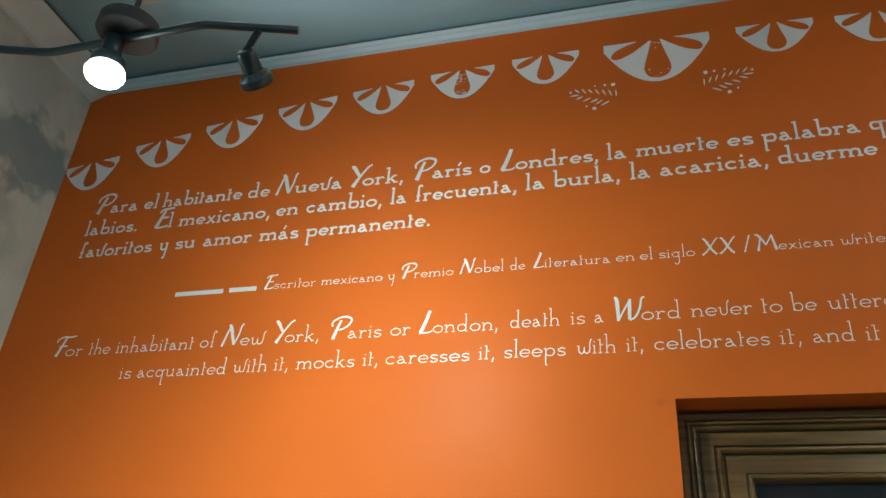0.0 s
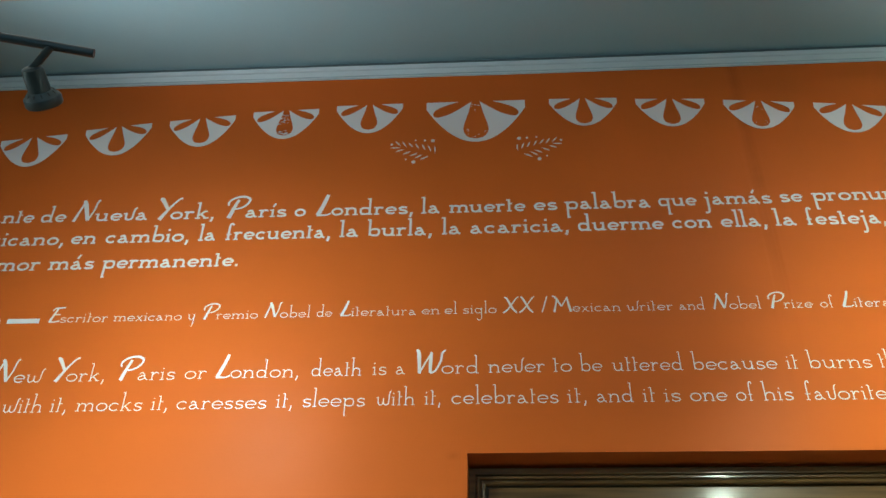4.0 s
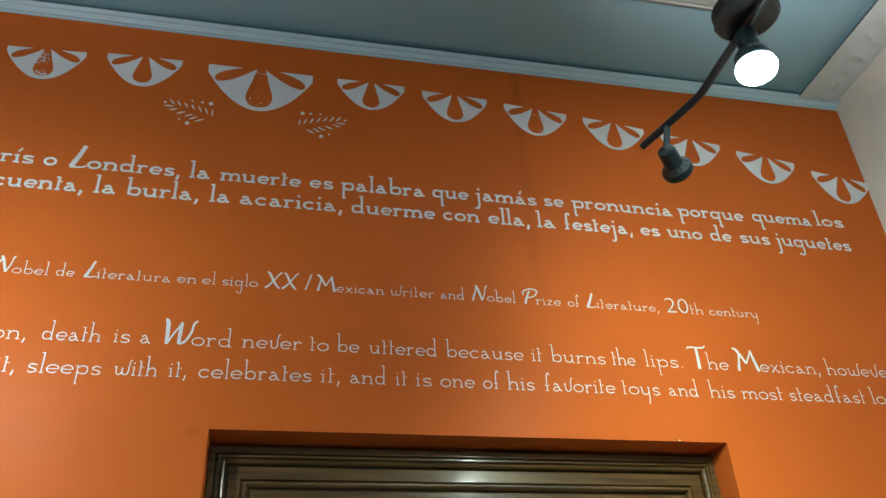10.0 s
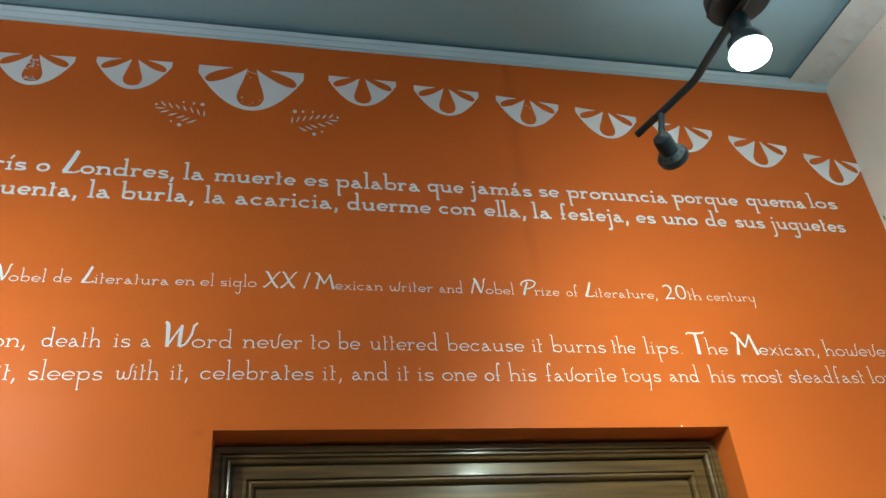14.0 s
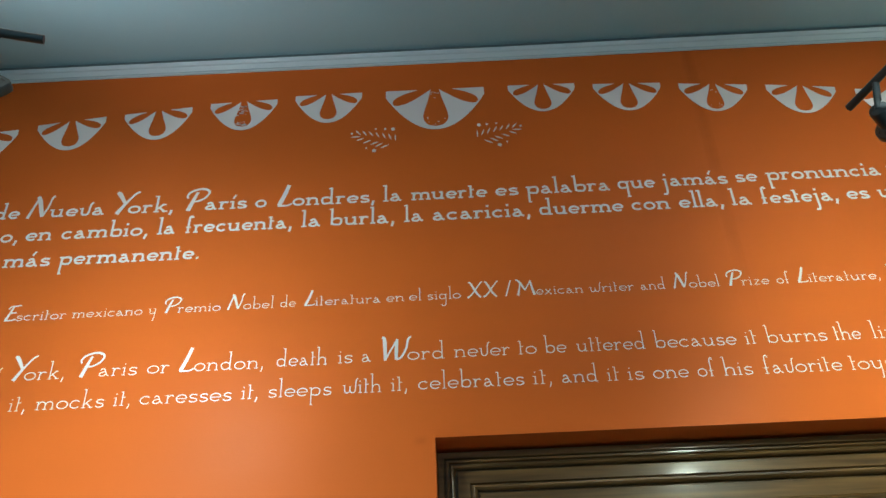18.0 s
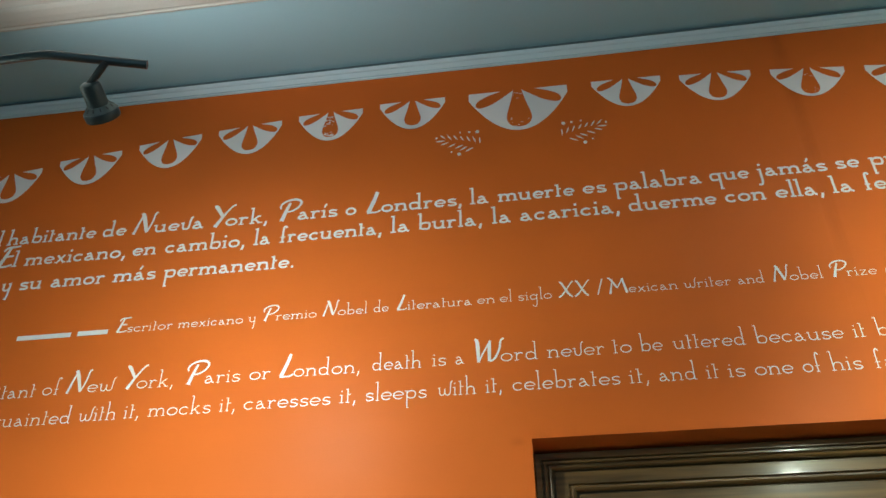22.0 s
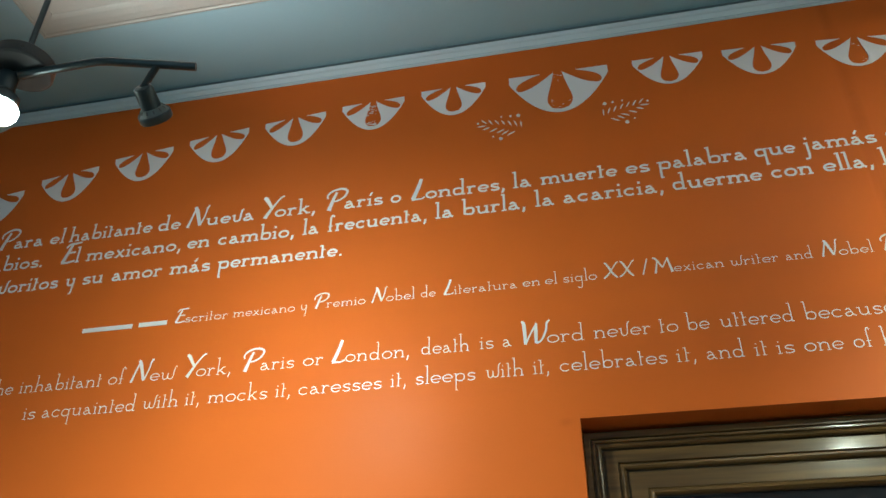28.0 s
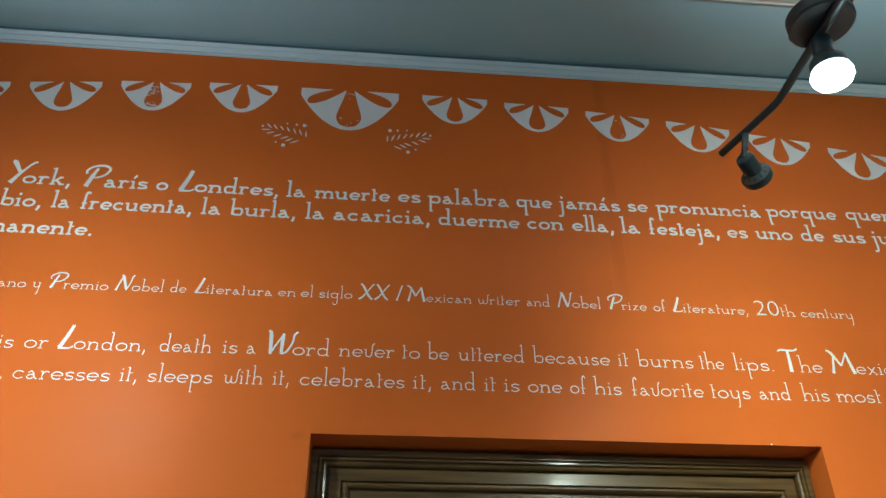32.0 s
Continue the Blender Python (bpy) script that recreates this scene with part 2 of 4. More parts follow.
def lathe(profile, steps=28):
    """A body of revolution round z from (radius, height) points."""
    bm = bmesh.new()
    rings = []
    for r, z in profile:
        if r < 1e-6:
            rings.append([bm.verts.new((0, 0, z))])
        else:
            rings.append([bm.verts.new((r * math.cos(math.tau * i / steps), r * math.sin(math.tau * i / steps), z)) for i in range(steps)])
    for a, b in zip(rings, rings[1:]):
        for i in range(steps):
            j = (i + 1) % steps
            q = [a[i % len(a)], a[j % len(a)], b[j % len(b)], b[i % len(b)]]
            q = list(dict.fromkeys(q))
            if len(q) > 2:
                bm.faces.new(q)
    bmesh.ops.recalc_face_normals(bm, faces=bm.faces[:])
    return bm


def tube(points, radius, steps=14):
    """A round bar through points with capped ends."""
    bm = bmesh.new()
    pts = [Vector(p) for p in points]
    rings = []
    for i, p in enumerate(pts):
        d = (pts[min(i + 1, len(pts) - 1)] - pts[max(i - 1, 0)]).normalized()
        q = d.to_track_quat("Z", "Y")
        rings.append([bm.verts.new(p + q @ Vector((radius * math.cos(math.tau * k / steps), radius * math.sin(math.tau * k / steps), 0))) for k in range(steps)])
    for a, b in zip(rings, rings[1:]):
        for k in range(steps):
            bm.faces.new((a[k], a[(k + 1) % steps], b[(k + 1) % steps], b[k]))
    bm.faces.new(rings[0][::-1])
    bm.faces.new(rings[-1])
    bmesh.ops.recalc_face_normals(bm, faces=bm.faces[:])
    return bm


def plate(outline, depth):
    """A flat cut-out standing on the wall: outline in x and z, its back in the wall's plane."""
    bm = bmesh.new()
    n = len(outline)
    co, _, tris, *_ = delaunay_2d_cdt([Vector(p) for p in outline], [], [list(range(n))], 1, 1e-6)
    vs = [bm.verts.new((c.x, 0, c.y)) for c in co]
    for t in tris:
        bm.faces.new([vs[i] for i in t])
    ext = bmesh.ops.extrude_face_region(bm, geom=bm.faces[:])
    for v in ext["geom"]:
        if isinstance(v, bmesh.types.BMVert):
            v.co.y -= depth
    bmesh.ops.recalc_face_normals(bm, faces=bm.faces[:])
    return bm


# ---- setting ----
bm = bmesh.new()
xs, zs, T = (X0 - 0.2, 0.0, DOOR_W, X1 + 0.2), (0.0, DOOR_H, ZT), 0.2
for y in (0.0, T):
    for i in range(3):
        for k in range(2):
            if i == 1 and k == 0:
                continue
            q = [(xs[i], y, zs[k]), (xs[i + 1], y, zs[k]), (xs[i + 1], y, zs[k + 1]), (xs[i], y, zs[k + 1])]
            if i == 1 and y == 0.0:
                # a filled board joint sinks slightly over the doorway
                cols = [(0.0, 0.0), (0.84, 0.0), (0.865, 0.0008), (0.885, 0.0030), (0.895, 0.0036), (0.905, 0.0030), (0.925, 0.0008), (0.95, 0.0), (DOOR_W, 0.0)]
                for (xa, ya), (xb, yb) in zip(cols, cols[1:]):
                    bm.faces.new([bm.verts.new(p) for p in ((xa, 0, zs[1]), (xb, 0, zs[1]), (xb + 0.02 * (0 < xb < DOOR_W), yb, zs[2]), (xa + 0.02 * (0 < xa < DOOR_W), ya, zs[2]))])
                continue
            bm.faces.new([bm.verts.new(p) for p in q])
for a, b in (((0, 0), (0, DOOR_H)), ((0, DOOR_H), (DOOR_W, DOOR_H)), ((DOOR_W, DOOR_H), (DOOR_W, 0))):
    bm.faces.new([bm.verts.new(p) for p in ((a[0], 0, a[1]), (b[0], 0, b[1]), (b[0], T, b[1]), (a[0], T, a[1]))])
bmesh.ops.remove_doubles(bm, verts=bm.verts[:], dist=1e-5)
bmesh.ops.recalc_face_normals(bm, faces=bm.faces[:])
tagged(part("wall_north", bm, ORANGE), "satin orange painted wall with a recessed doorway", "wall", kind="structure")
tagged(part("wall_west", box(X0 - 0.2, X0, Y0, 0, 0, ZT), PLASTER_W), "blotched grey green plaster wall", "wall", kind="structure")
LEAN = 0.026  # the east wall leans outward towards the ceiling
bm = box(X1, X1 + 0.2, Y0, 0, 0, ZT)
for v in bm.verts:
    v.co.x -= LEAN * (3.70 - v.co.z)
tagged(part("wall_east", bm, PLASTER), "pale aged plaster wall", "wall", kind="structure")
WX0, WX1, WZ0, WZ1 = -1.1, 1.1, 0.9, 2.9
bm = bmesh.new()
for x0, x1, z0, z1 in ((X0 - 0.2, WX0, 0, ZT), (WX1, X1 + 0.2, 0, ZT), (WX0, WX1, 0, WZ0), (WX0, WX1, WZ1, ZT)):
    box_into(bm, x0, x1, Y0 - 0.2, Y0, z0, z1)
tagged(part("wall_south", bm, PLASTER), "plain pale plaster wall with a window opening", "wall", kind="structure")
sky = bpy.data.lights.new("window_sky_light", "AREA")
sky.shape, sky.size, sky.size_y, sky.energy, sky.color = "RECTANGLE", WX1 - WX0, WZ1 - WZ0, SKY_WATTS, SKY_COLOUR
new("window_sky_light", sky).matrix_world = look(((WX0 + WX1) / 2, Y0 - 0.1, (WZ0 + WZ1) / 2), ((WX0 + WX1) / 2, 0, (WZ0 + WZ1) / 2))
tagged(part("floor", box(X0 - 0.2, X1 + 0.2, Y0 - 0.2, 0.6, -0.1, 0), FLOOR), "grey stone floor", "floor", kind="structure")
# the ceiling's field dips from a rounded margin behind the cornices
LIPS = (X0 + 0.118, X1 - 0.177, Y0 + 0.05, -0.030)
bm = bmesh.new()
loops = []
for o in (-0.028, 0.0, 0.010, 0.021, 0.034, 0.050, 0.070, 0.095, 0.125, 0.160, 0.200, 0.245, 0.290, 0.335):
    z = ZC + 0.014 * max(0.0, 1 - max(o, 0.0) / 0.11) ** 1.7 + 0.026 * (1 - max(o, 0.0) / 0.335) ** 1.8
    x0, x1, y0, y1 = LIPS[0] + o, LIPS[1] - o, LIPS[2] + o, LIPS[3] - o
    loops.append([bm.verts.new(p) for p in ((x0, y0, z), (x1, y0, z), (x1, y1, z + 0.011), (x0, y1, z))])
for a, b in zip(loops, loops[1:]):
    for k in range(4):
        bm.faces.new((a[k], b[k], b[(k + 1) % 4], a[(k + 1) % 4]))
bm.faces.new(loops[-1])
box_into(bm, X0 - 0.2, X1 + 0.2, Y0 - 0.2, 0.6, ZC + 0.060, ZC + 0.14)
bmesh.ops.recalc_face_normals(bm, faces=bm.faces[:])
tagged(smooth(part("ceiling", bm, CEILING), 60), "pale grey green painted ceiling with a moulded panel", "ceiling", kind="structure")
# dark strip coloured as the gap's shade along the lips; the cornice climbs a little towards the east
STRIP = [(0.004, 3.7412), (0.0310, 3.7412), (0.0310, 3.7500), (0.004, 3.7500)]
bm = sweep(STRIP, [lambda a, b: (LIPS[0], -a, b), lambda a, b: (0.3, -a, b), lambda a, b: (LIPS[1], -a, b + 0.0115)])
for x0, x1, y0, y1 in ((LIPS[1] - 0.001, LIPS[1] + 0.012, Y0 + 0.05, LIPS[3] - 0.0012), (LIPS[0] - 0.012, LIPS[0] + 0.001, Y0 + 0.05, LIPS[3] - 0.0012)):
    box_into(bm, x0, x1, y0, y1, 3.7412, 3.7500)
tagged(part("trim", bm, GAP_SHADE), "dark strip standing in for the shaded gap between cornice and ceiling", "joint", kind="structure")
# added near-black sheet: its colour stands in for the unlit space behind the doorway
tagged(part("dark_sheet_beyond", box(-0.6, 2.0, 0.55, 0.6, 0, ZC), DARK), "dark sheet standing in for the unlit space beyond the doorway", "wall", kind="structure")

# cornices: (out from the wall, height)
NORTH = [(0, ZO), (0.005, ZO), (0.0065, ZO + 0.002), (0.0065, ZO + 0.005), (0.0025, ZO + 0.0055), (0.0025, ZO + 0.0080), (0.010, ZO + 0.0085), (0.012, ZO + 0.012), (0.017, ZO + 0.017), (0.0195, ZO + 0.0210), (0.0150, ZO + 0.0218), (0.0150, ZO + 0.0240), (0.0225, ZO + 0.0245), (0.0265, ZO + 0.028), (0.030, ZO + 0.031), (0.030, ZO + 0.036), (0, ZO + 0.036)]
tagged(smooth(part("cornice_north", sweep(NORTH, [lambda a, b: (X0, -a, b), lambda a, b: (0.3, -a, b), lambda a, b: (X1, -a, b + 0.012)]), CORNICE), 30), "white stepped plaster cornice", "cornice", kind="structure")
SIDE = [(0, 3.675), (0.012, 3.675), (0.016, 3.683), (0.030, 3.686), (0.050, 3.694), (0.075, 3.708), (0.095, 3.724), (0.105, 3.731), (0.114, 3.734), (0.118, 3.738), (0.118, 3.741), (0, 3.741)]
tagged(smooth(part("cornice_west", sweep(SIDE, [lambda a, b: (X0 + a, 0, b), lambda a, b: (X0 + a, Y0, b)]), CORNICE_SIDE), 30), "white coved plaster cornice", "cornice", kind="structure")
EAST = [(-0.02, 3.752), (0.004, 3.751), (0.010, 3.746), (0.018, 3.744)] + [(0.024 + 0.012 * k, 3.7435 - 0.0003 * k) for k in range(10)] + [(0.150, 3.7402), (0.168, 3.7396), (0.177, 3.7392), (0.177, 3.7410), (-0.02, 3.775)]
bm = bmesh.new()
rows = []
for i in range(341):
    y = -0.005 * i if i < 340 else Y0
    row = []
    for a, b in EAST:
        lift = 0.0
        if 0.02 < a < 0.14:
            lift = (0.009 * max(0.0, math.sin(math.tau * y / 0.075 + 60 * a)) + 0.007 * noise.noise((y * 38, a * 55, 0.3)) + 0.003 * noise.noise((y * 90, a * 120, 2.3))) * math.sin(math.pi * (a - 0.02) / 0.12)
        row.append(bm.verts.new((X1 - a - 0.3 * lift, y, b - 0.9 * lift)))
    rows.append(row)
for r0, r1 in zip(rows, rows[1:]):
    for k in range(len(EAST)):
        bm.faces.new((r0[k], r0[(k + 1) % len(EAST)], r1[(k + 1) % len(EAST)], r1[k]))
bmesh.ops.recalc_face_normals(bm, faces=bm.faces[:])
tagged(smooth(part("cornice_east", bm, CORNICE_SIDE), 30), "pale coved plaster cornice with worn leaf relief", "cornice", kind="structure")
RIB = [(0.0, 0), (0.004, -0.004), (0.010, -0.0055), (0.014, -0.003), (0.018, -0.003), (0.024, -0.006), (0.050, -0.0075), (0.076, -0.0070), (0.086, -0.0055), (0.094, -0.0030), (0.094, 0)]
px0, px1, py0, py1 = -1.702, 1.685, Y0 + 0.4, -0.380
corners = ((px0, py1, 1, -1), (px1, py1, -1, -1), (px1, py0, -1, 1), (px0, py0, 1, 1))
tagged(part("trim", sweep(RIB, [lambda a, b, c=c: (c[0] + c[2] * a, c[1] + c[3] * a, ZC + b) for c in corners], closed=True), CREAM), "beige moulding framing a ceiling panel", "moulding", kind="structure")
tagged(part("trim", box(px0 + 0.0945, px1 - 0.0945, py0 + 0.0945, py1 - 0.0945, ZC - 0.003, ZC + 0.002), CREAM), "plain beige field of the ceiling panel", "ceiling panel", kind="structure")

# ---- doorway ----
door = empty("door_1", pose(0, REVEAL, 0), "dark varnished wooden door frame with dark glazing in the orange recess", "door", kind="structure")


def frame_strip(name, x_in, z_in, profile, mat, label=""):
    """A mitred moulding round the doorway's head and sides, its outer line x_in from the sides and z_in below the head."""
    st = [lambda a, b: (x_in + a, b, 0), lambda a, b: (x_in + a, b, z_in - a), lambda a, b: (DOOR_W - x_in - a, b, z_in - a), lambda a, b: (DOOR_W - x_in - a, b, 0)]
    return part(name, sweep(profile, st), mat, door, label)


HEAD = DOOR_H - 0.010  # a dark slot stays open under the plaster
frame_strip("casing", 0.0, HEAD, [(0, 0.003), (0.003, 0.0), (0.017, 0.0), (0.0190, 0.002), (0.0195, 0.011), (0.0220, 0.011), (0.0225, 0.001), (0.0250, -0.004), (0.0300, -0.004), (0.0320, 0.0), (0.0325, 0.004), (0.0340, 0.004), (0.0345, 0.0), (0.0375, -0.004), (0.0425, -0.002), (0.0455, 0.003), (0.0460, 0.020), (0.0515, 0.020), (0.0515, 0.10), (0, 0.10)], WOOD)
frame_strip("inner_casing", 0.0517, HEAD - 0.0517, [(0, 0.020), (0.0003, 0.007), (0.0020, 0.005), (0.0320, 0.004), (0.0335, 0.006), (0.0340, 0.015), (0.0365, 0.015), (0.0370, 0.004), (0.0400, -0.002), (0.0450, -0.003), (0.0490, 0.001), (0.0520, 0.007), (0.0530, 0.017), (0.0565, 0.017), (0.0565, 0.10), (0, 0.10)], WOOD)
frame_strip("door_rail", 0.1085, HEAD - 0.1085, [(0, 0.018), (0.0005, 0.012), (0.002, 0.010), (0.044, 0.010), (0.0455, 0.013), (0.047, 0.005), (0.051, 0.001), (0.057, 0.003), (0.062, 0.012), (0.064, 0.020), (0.064, 0.07), (0, 0.07)], WOOD)
GLASS = material("dark window glass", (0.012, 0.014, 0.018), 0.06, variation=0.02, bump=0.0)
part("pane", box(0.170, DOOR_W - 0.170, 0.030, 0.036, 0.02, HEAD - 0.170), GLASS, door, "dark glossy glass pane")

# ---- spot lamps ----
def curve_points(pts, n=8):
    out = []
    P = [pts[0]] + list(pts) + [pts[-1]]
    for i in range(1, len(P) - 2):
        p0, p1, p2, p3 = (Vector(q) for q in P[i - 1:i + 3])
        for k in range(n):
            t = k / n
            out.append(0.5 * (2 * p1 + (p2 - p0) * t + (2 * p0 - 5 * p1 + 4 * p2 - p3) * t * t + (3 * p1 - p0 - 3 * p2 + p3) * t ** 3))
    out.append(Vector(pts[-1]))
    return out


def spot_head(lamp, at, stem_top, aim, lit):
    """A head whose back stands at at, hung from stem_top and pointing along aim."""
    q = Vector(aim).to_track_quat("-Z", "Y").to_matrix().to_4x4()
    m = Matrix.Translation(at) @ q
    body = [(0, 0.002), (0.012, 0.001), (0.0175, -0.002), (0.0195, -0.008), (0.0203, -0.044), (0.017, -0.046), (0, -0.046)]
    head = smooth(part("spot_head", lathe(body), STEEL, lamp), 35)
    head.matrix_local = m
    bell = [(0.0185, -0.0435), (0.0222, -0.0445), (0.0285, -0.0515), (0.0312, -0.0545), (0.0312, -0.058), (0.027, -0.058), (0.0185, -0.048)]
    smooth(part("bell", lathe(bell + bell[:1]), NICKEL, head, "pale satin nickel shoulder"), 30)
    rim = [(0.0300, -0.0545), (0.0322, -0.0550), (0.0334, -0.0575), (0.0334, -0.0700), (0.0322, -0.0722), (0.0292, -0.0722), (0.0280, -0.0660), (0.0280, -0.0580), (0.0300, -0.0545)]
    smooth(part("rim", lathe(rim), STEEL, head), 30)
    # the dome swells past the rim to give the bulb's glare a shape
    bulb = [(0, -0.058), (0.0276, -0.058), (0.0276, -0.0725)] + ([(0.0345, -0.077), (0.0378, -0.086), (0.0368, -0.095), (0.0315, -0.104), (0.0225, -0.110), (0.0115, -0.113), (0, -0.114)] if lit else [(0.019, -0.075), (0, -0.076)])
    smooth(part("bulb", lathe(bulb, 48), BULB, head, "glowing lamp bulb, swollen to the size of its glare where domed"), 60)
    for k in range(12):
        a = math.tau * k / 12
        slot = part("slot", box(-0.0011, 0.0011, -0.0007, 0.0007, -0.0034, 0.0034), BLACK, head)
        slot.matrix_local = Matrix.Rotation(a, 4, "Z") @ pose(0, 0.0256, -0.0484, 42, 0, 0)
    p = Vector(stem_top)
    e = m @ Vector((0, 0, -0.002))
    knee = p.lerp(e, 0.62) + Vector((0, 0, -0.004))
    part("stem", tube([p, knee], 0.0072), STEEL, lamp)
    part("joint", tube([knee + (p - knee) * 0.25, e + (e - knee) * 0.15], 0.0062), STEEL, lamp)
    return head


def build_lamp(base, turn, group, aims, shift):
    lamp = empty("spot_lamp", pose(*base, 0, 0, turn), "brushed nickel three-spot bar lamp hung from the ceiling on a rod", "lamp", group)
    half = [(0.0, 0.0), (0.10, -0.001), (0.165, -0.002), (0.190, 0.001), (0.215, 0.008), (0.285, 0.029), (0.354, 0.050)]
    bar = [(-x, -y, 0) for x, y in half[:0:-1]] + [(x, y, 0) for x, y in half]
    smooth(part("bar", tube(curve_points(bar), 0.0085), STEEL, lamp), 50)
    smooth(part("canopy", lathe([(0, 0.0085), (0.056, 0.0085), (0.0605, 0.012), (0.0605, 0.036), (0.058, 0.039), (0, 0.040)], 40), CANOPY, lamp), 35).location.x = shift
    for a in (35, 215):
        screw = part("screw", lathe([(0, 0.0), (0.004, 0.0), (0.004, 0.003), (0.0, 0.004)], 10), BLACK, lamp)
        screw.matrix_local = pose(shift, 0, 0) @ Matrix.Rotation(radians(a - turn), 4, "Z") @ pose(0, -0.060, 0.024, 90, 0, 0)
    part("rod", tube([(shift, 0, 0.038), (shift, 0, ZC - base[2])], 0.006), STEEL, lamp)
    part("ceiling_plate", lathe([(0, ZC - base[2] - 0.03), (0.03, ZC - base[2] - 0.025), (0.045, ZC - base[2] - 0.001), (0, ZC - base[2] - 0.001)]), STEEL, lamp).location.x = shift
    inv = lamp.matrix_world.inverted()
    for bx, back, aim, watts, deg, tint, glare_dome in aims:
        by = np.interp(abs(bx), [h[0] for h in half], [h[1] for h in half]) * (1 if bx > 0 else -1)
        top = Vector((bx, by, -0.004))
        at = inv @ Vector(back)
        a = (inv.to_3x3() @ Vector(aim)).normalized()
        spot_head(lamp, at, top, a, glare_dome)
        w = Vector(back) + Vector(aim).normalized() * (0.122 if glare_dome else 0.082)
        spot("spot_light", w, w + Vector(aim), watts, deg, tint, 0.75 if tint is UP_LIGHT else 1.0)
    return lamp


# each lamp's third head is out of view; its upward beam is added to brighten the ceiling
build_lamp(LAMP_A, 0, "ceiling spot lamps", [
    (0.283, (-0.760, -1.010, 2.725), (0.03, 0.90, -0.40), 1.5 * TIP_WATTS, 152, LAMP_LIGHT, False),
    (-0.03, (-1.022, -1.068, 2.757), (-0.05, 0.10, -0.90), 1.6 * SPOT_WATTS, 166, LAMP_LIGHT, True),
    (-0.340, (-1.365, -1.13, 2.79), (0.36, -0.02, 0.9), 0.64 * UP_WATTS, 122, UP_LIGHT, False)], 0.0)
build_lamp(LAMP_B, 90, "ceiling spot lamps", [
    (0.278, (0.922, -0.780, 2.706), (0.66, 0.62, -0.25), 0.98 * TIP_WATTS, 172, WARM_LIGHT, False),
    (0.0, (0.965, -1.060, 2.768), (0.06, 0.10, -0.90), 2.3 * SPOT_WATTS, 164, WARM_LIGHT, True),
    (-0.330, (0.998, -1.42, 2.81), (0.27, -0.03, 0.9), 1.85 * UP_WATTS, 120, UP_LIGHT, False)], -0.018)

# ---- garland of half-round cut-outs ----
def spline(pts, n=6):
    return [(p.x, p.y) for p in curve_points([(x, y, 0) for x, y in pts], n)]


def scallop(depth):
    """One half-round with three drops cut out of it, half a width of 1."""
    bowl = [(-1, 0)] + [(x, -depth + (depth - 0.19) * abs(x) ** 2.0) for x in [i / 14 - 1 for i in range(29)]] + [(1, 0)]
    side = spline([(0.36, 0.0), (0.60, -0.09), (0.78, -0.19), (0.86, -0.30), (0.84, -0.39), (0.74, -0.415), (0.52, -0.33), (0.28, -0.16), (0.085, 0.0)])
    mid = spline([(0.085, 0.0), (0.15, -0.30), (0.235, -0.62), (0.245, -0.80), (0.16, -0.95), (0.0, -1.0)])
    right = side + mid[1:]
    left = [(-x, y) for x, y in reversed(right)]
    pts = bowl + right + left[1:]
    out = []
    for p in pts:
        if not out or (abs(p[0] - out[-1][0]) + abs(p[1] - out[-1][1])) > 1e-4:
            out.append(p)
    return out


HALF, BIG, MIDX, STEP = 0.1135, 0.167, 0.036, 0.2885
DROPS = (3.579, 3.564, 3.540, 3.512, 3.473, 3.424, 3.356)
TILTS = (0.8, 2.0, 5.0, 6.5, 6.0, 8.0, 8.5)
RISES = (0.0, 0.001, 0.003, 0.004, 0.006, 0.009, 0.017)
small, shallow = scallop(1.13), scallop(1.08)


def cutout(x, z, size, tilt, outline, label):
    ob = part("scallop_cutout", plate([(size * a, size * b) for a, b in outline], 0.0012), VINYL)
    ob.matrix_world = pose(x, -0.0004, z, 0, tilt, 0)
    return tagged(ob, label, "wall decal", "garland of cut-outs")


cutout(MIDX, 3.580, BIG, 0, scallop(1.08), "large white half-round vinyl cut-out with three drops on the orange wall")
for n in range(7):
    for s in (-1, 1):
        cutout(MIDX + s * (0.3625 + STEP * n), DROPS[n] + (RISES[n] if s > 0 else 0.0), HALF, s * TILTS[n], small if s < 0 else shallow, "small white half-round vinyl cut-out with three drops on the orange wall")

# ---- scraps of vinyl left in two of the drops ----
rng = random.Random(7)
for cx, cz, size, count, tilt in ((MIDX, 3.580, BIG, 14, 0), (MIDX - 0.3625 - STEP, DROPS[1], HALF, 44, -2), (MIDX + 0.3625 + 2 * STEP, DROPS[2], HALF, 7, 5)):
    bm = bmesh.new()
    for _ in range(count):
        v = rng.choice((rng.uniform(0.15, 0.55), rng.uniform(0.8, 0.95))) if count > 20 else rng.choice((rng.uniform(0.05, 0.3), rng.uniform(0.75, 0.97)))
        half = np.interp(v, (0, 0.3, 0.62, 0.8, 1.0), (0.07, 0.13, 0.21, 0.23, 0.05))
        u = rng.uniform(-half, half)
        r = rng.uniform(0.008, 0.032) if count > 20 else rng.uniform(0.005, 0.018)
        pts = [(cx + size * (u + r * rng.uniform(1.0, 2.8) * math.cos(math.tau * k / 6)), -0.0010, cz + size * (-v + r * rng.uniform(0.4, 1.0) * math.sin(math.tau * k / 6))) for k in range(6)]
        bm.faces.new([bm.verts.new(p) for p in pts])
    tagged(part("vinyl_scraps", bm, VINYL), "torn scraps of white vinyl left on the orange wall", "vinyl scraps", kind="stuff")

